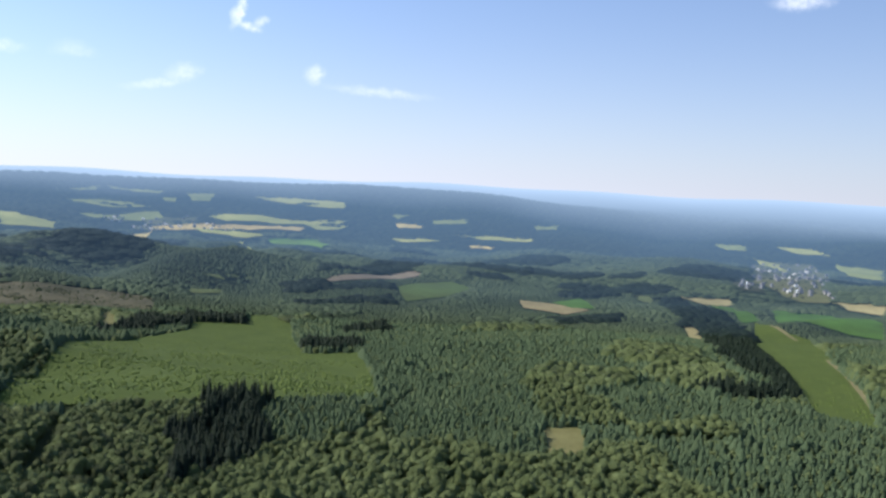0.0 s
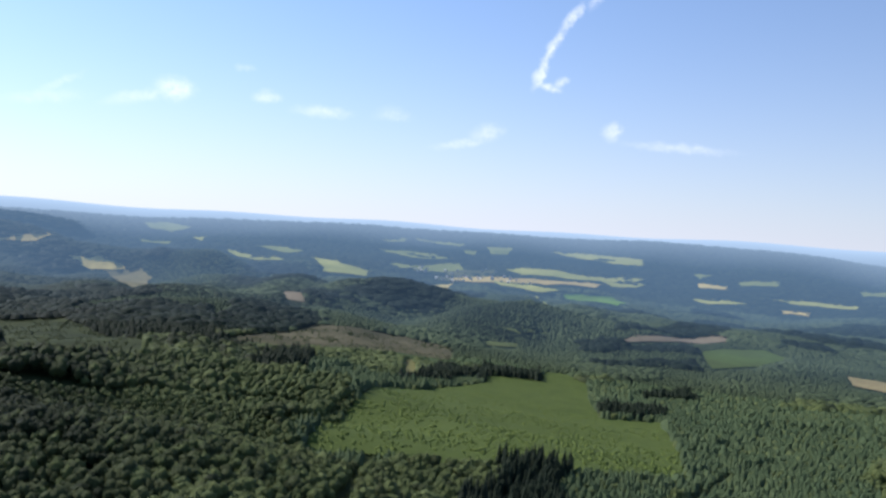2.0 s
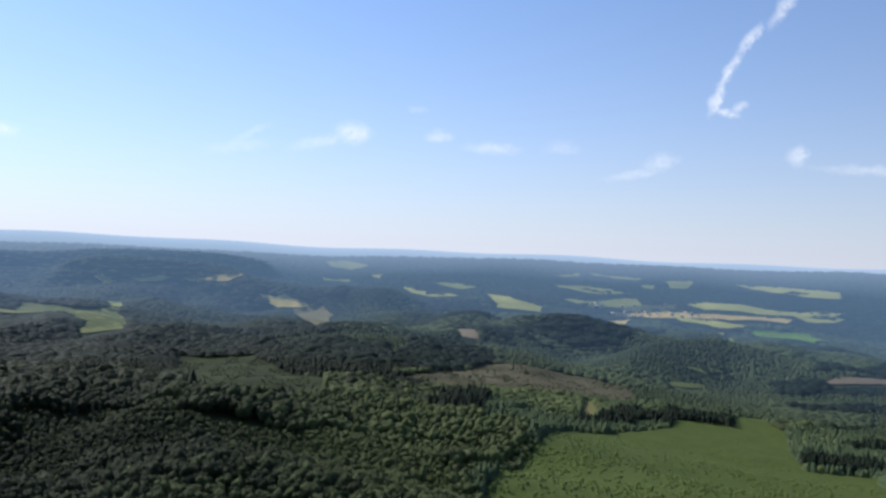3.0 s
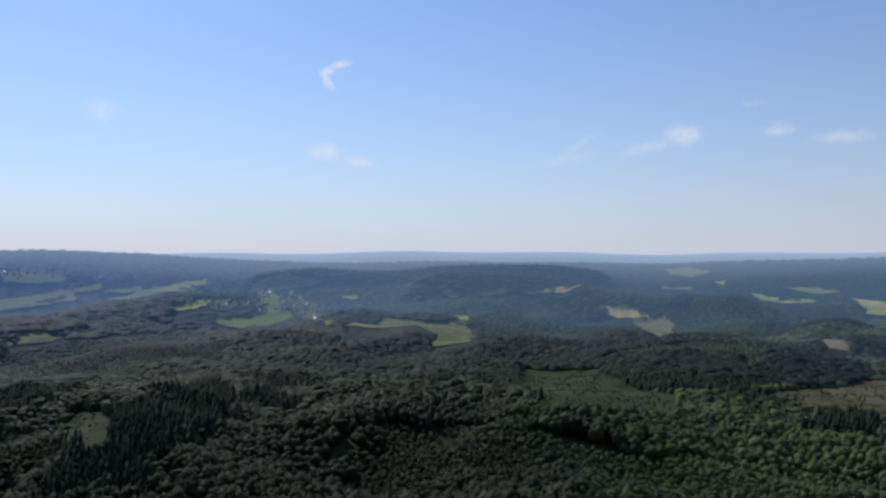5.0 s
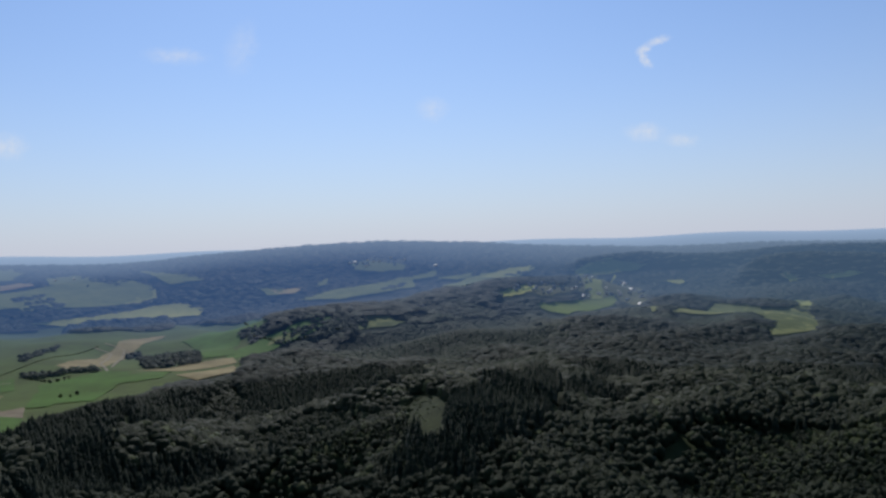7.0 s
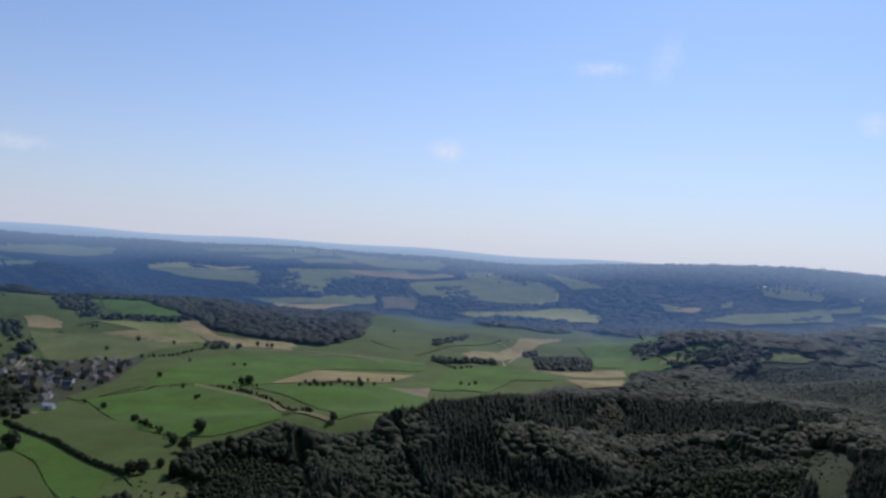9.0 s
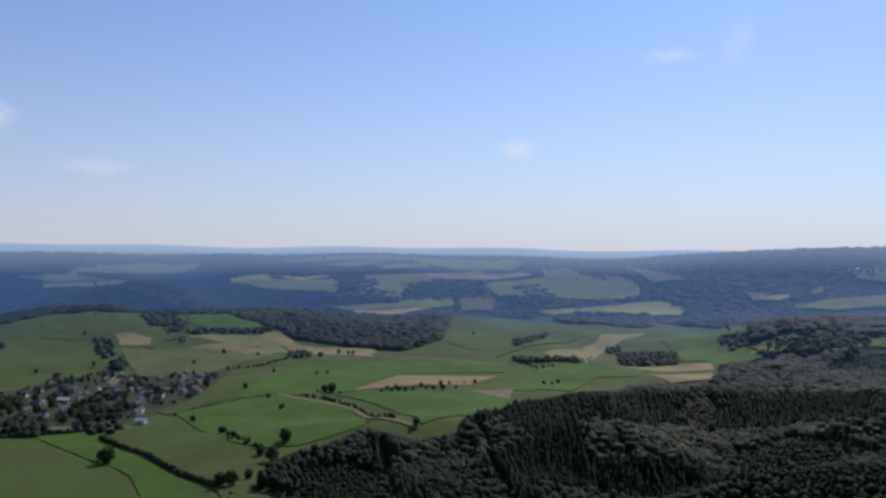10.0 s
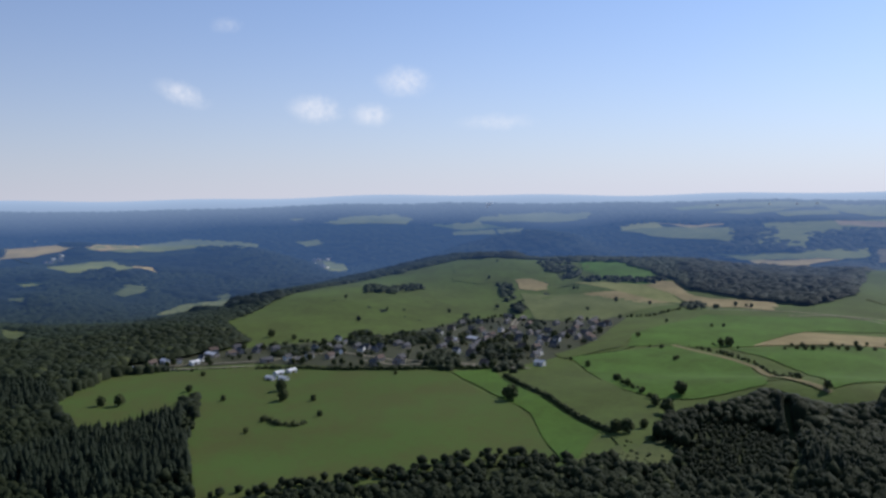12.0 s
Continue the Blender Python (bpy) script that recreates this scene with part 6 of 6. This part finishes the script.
for kind, places in BARNS:
    for x, y in places:
        settle(LARGE[kind], x, y, random.choice((20, 28, 115)), 1.2 if math.hypot(x - CX, y - CY) > 2300 else 0)
COUNT = {"main": 92, "b": 22, "c": 85, "d": 26, "e": 3, "f": 18, "g": 8, "h": 5, "yard": 7}
GARDEN = {"main": 900, "b": 110, "c": 500, "d": 100}
for name, poly in VILLAGES:
    xs, ys = [p[0] for p in poly], [p[1] for p in poly]
    made, tries = 0, 0
    gap = 17 if name == "main" else 19
    while made < COUNT[name] and tries < 6000:
        tries += 1
        x, y = random.uniform(min(xs), max(xs)), random.uniform(min(ys), max(ys))
        if not inside(poly, np.array([x]), np.array([y]))[0] or any(math.hypot(x - a, y - b) < gap for a, b in taken) or any(inside(wood, np.array([x]), np.array([y]))[0] for _, wood in COPSES):
            continue
        settle(random.choice(KINDS[:1] + KINDS[1:2] * 4 + KINDS[2:3] * 2 + KINDS[3:] if name == "main" else [FAR_HOUSE] * (4 if name in ("b", "d") else 1) + [FAR_GREY] * (9 if name == "c" else 3)), x, y, random.choice((25, 115)) + random.uniform(-12, 12), 1.2 if math.hypot(x - CX, y - CY) > 2300 else 0)
        made += 1
    grown = []
    for _ in range(GARDEN.get(name, 40)):
        x, y = random.uniform(min(xs), max(xs)), random.uniform(min(ys), max(ys))
        if inside(poly, np.array([x]), np.array([y]))[0] and all(math.hypot(x - a, y - b) > (8.0 if name == "main" else 13) for a, b in taken) and all(math.hypot(x - a, y - b) > 5 for a, b in grown) and patchy(np.array([x]), np.array([y]), 14, 2.0)[0] > 0.44:
            grown.append((x, y))
    single = 160 if name == "main" else 0
    for x, y in grown[:single]:
        plant("garden", x, y, "bushy dark green garden tree between village houses", random.uniform(0.5, 1.05))
    rest = np.array(grown[single:])
    if len(rest):
        near = name == "main"
        forest("garden_trees", CROWNS[3 if near else 2], rest[:, 0], rest[:, 1], RNG.uniform(5, 9, len(rest)) * (1 if near else 0.6), 1.2 if near else 2.2,
               LEAF if near else HILL_LEAF, "bushy dark green trees among village houses", -0.8 if near else -1.5)

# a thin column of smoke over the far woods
smoke_rng = np.random.default_rng(4)
smoke = mesh_from("smoke", *joined([lump(smoke_rng, (0.9 * k * k + smoke_rng.uniform(-2, 2), smoke_rng.uniform(-3, 3), 5 + 4.5 * k), (4 + 2.2 * k, 4 + 2.2 * k, 4)) for k in range(8)]), SMOKE)
plume = new("smoke_plume", smoke)
plume.location = (SMOKE_AT[0], SMOKE_AT[1], ground_z(*SMOKE_AT) - 6)
tagged(plume, "thin pale bluish smoke rising from far woods", "smoke")
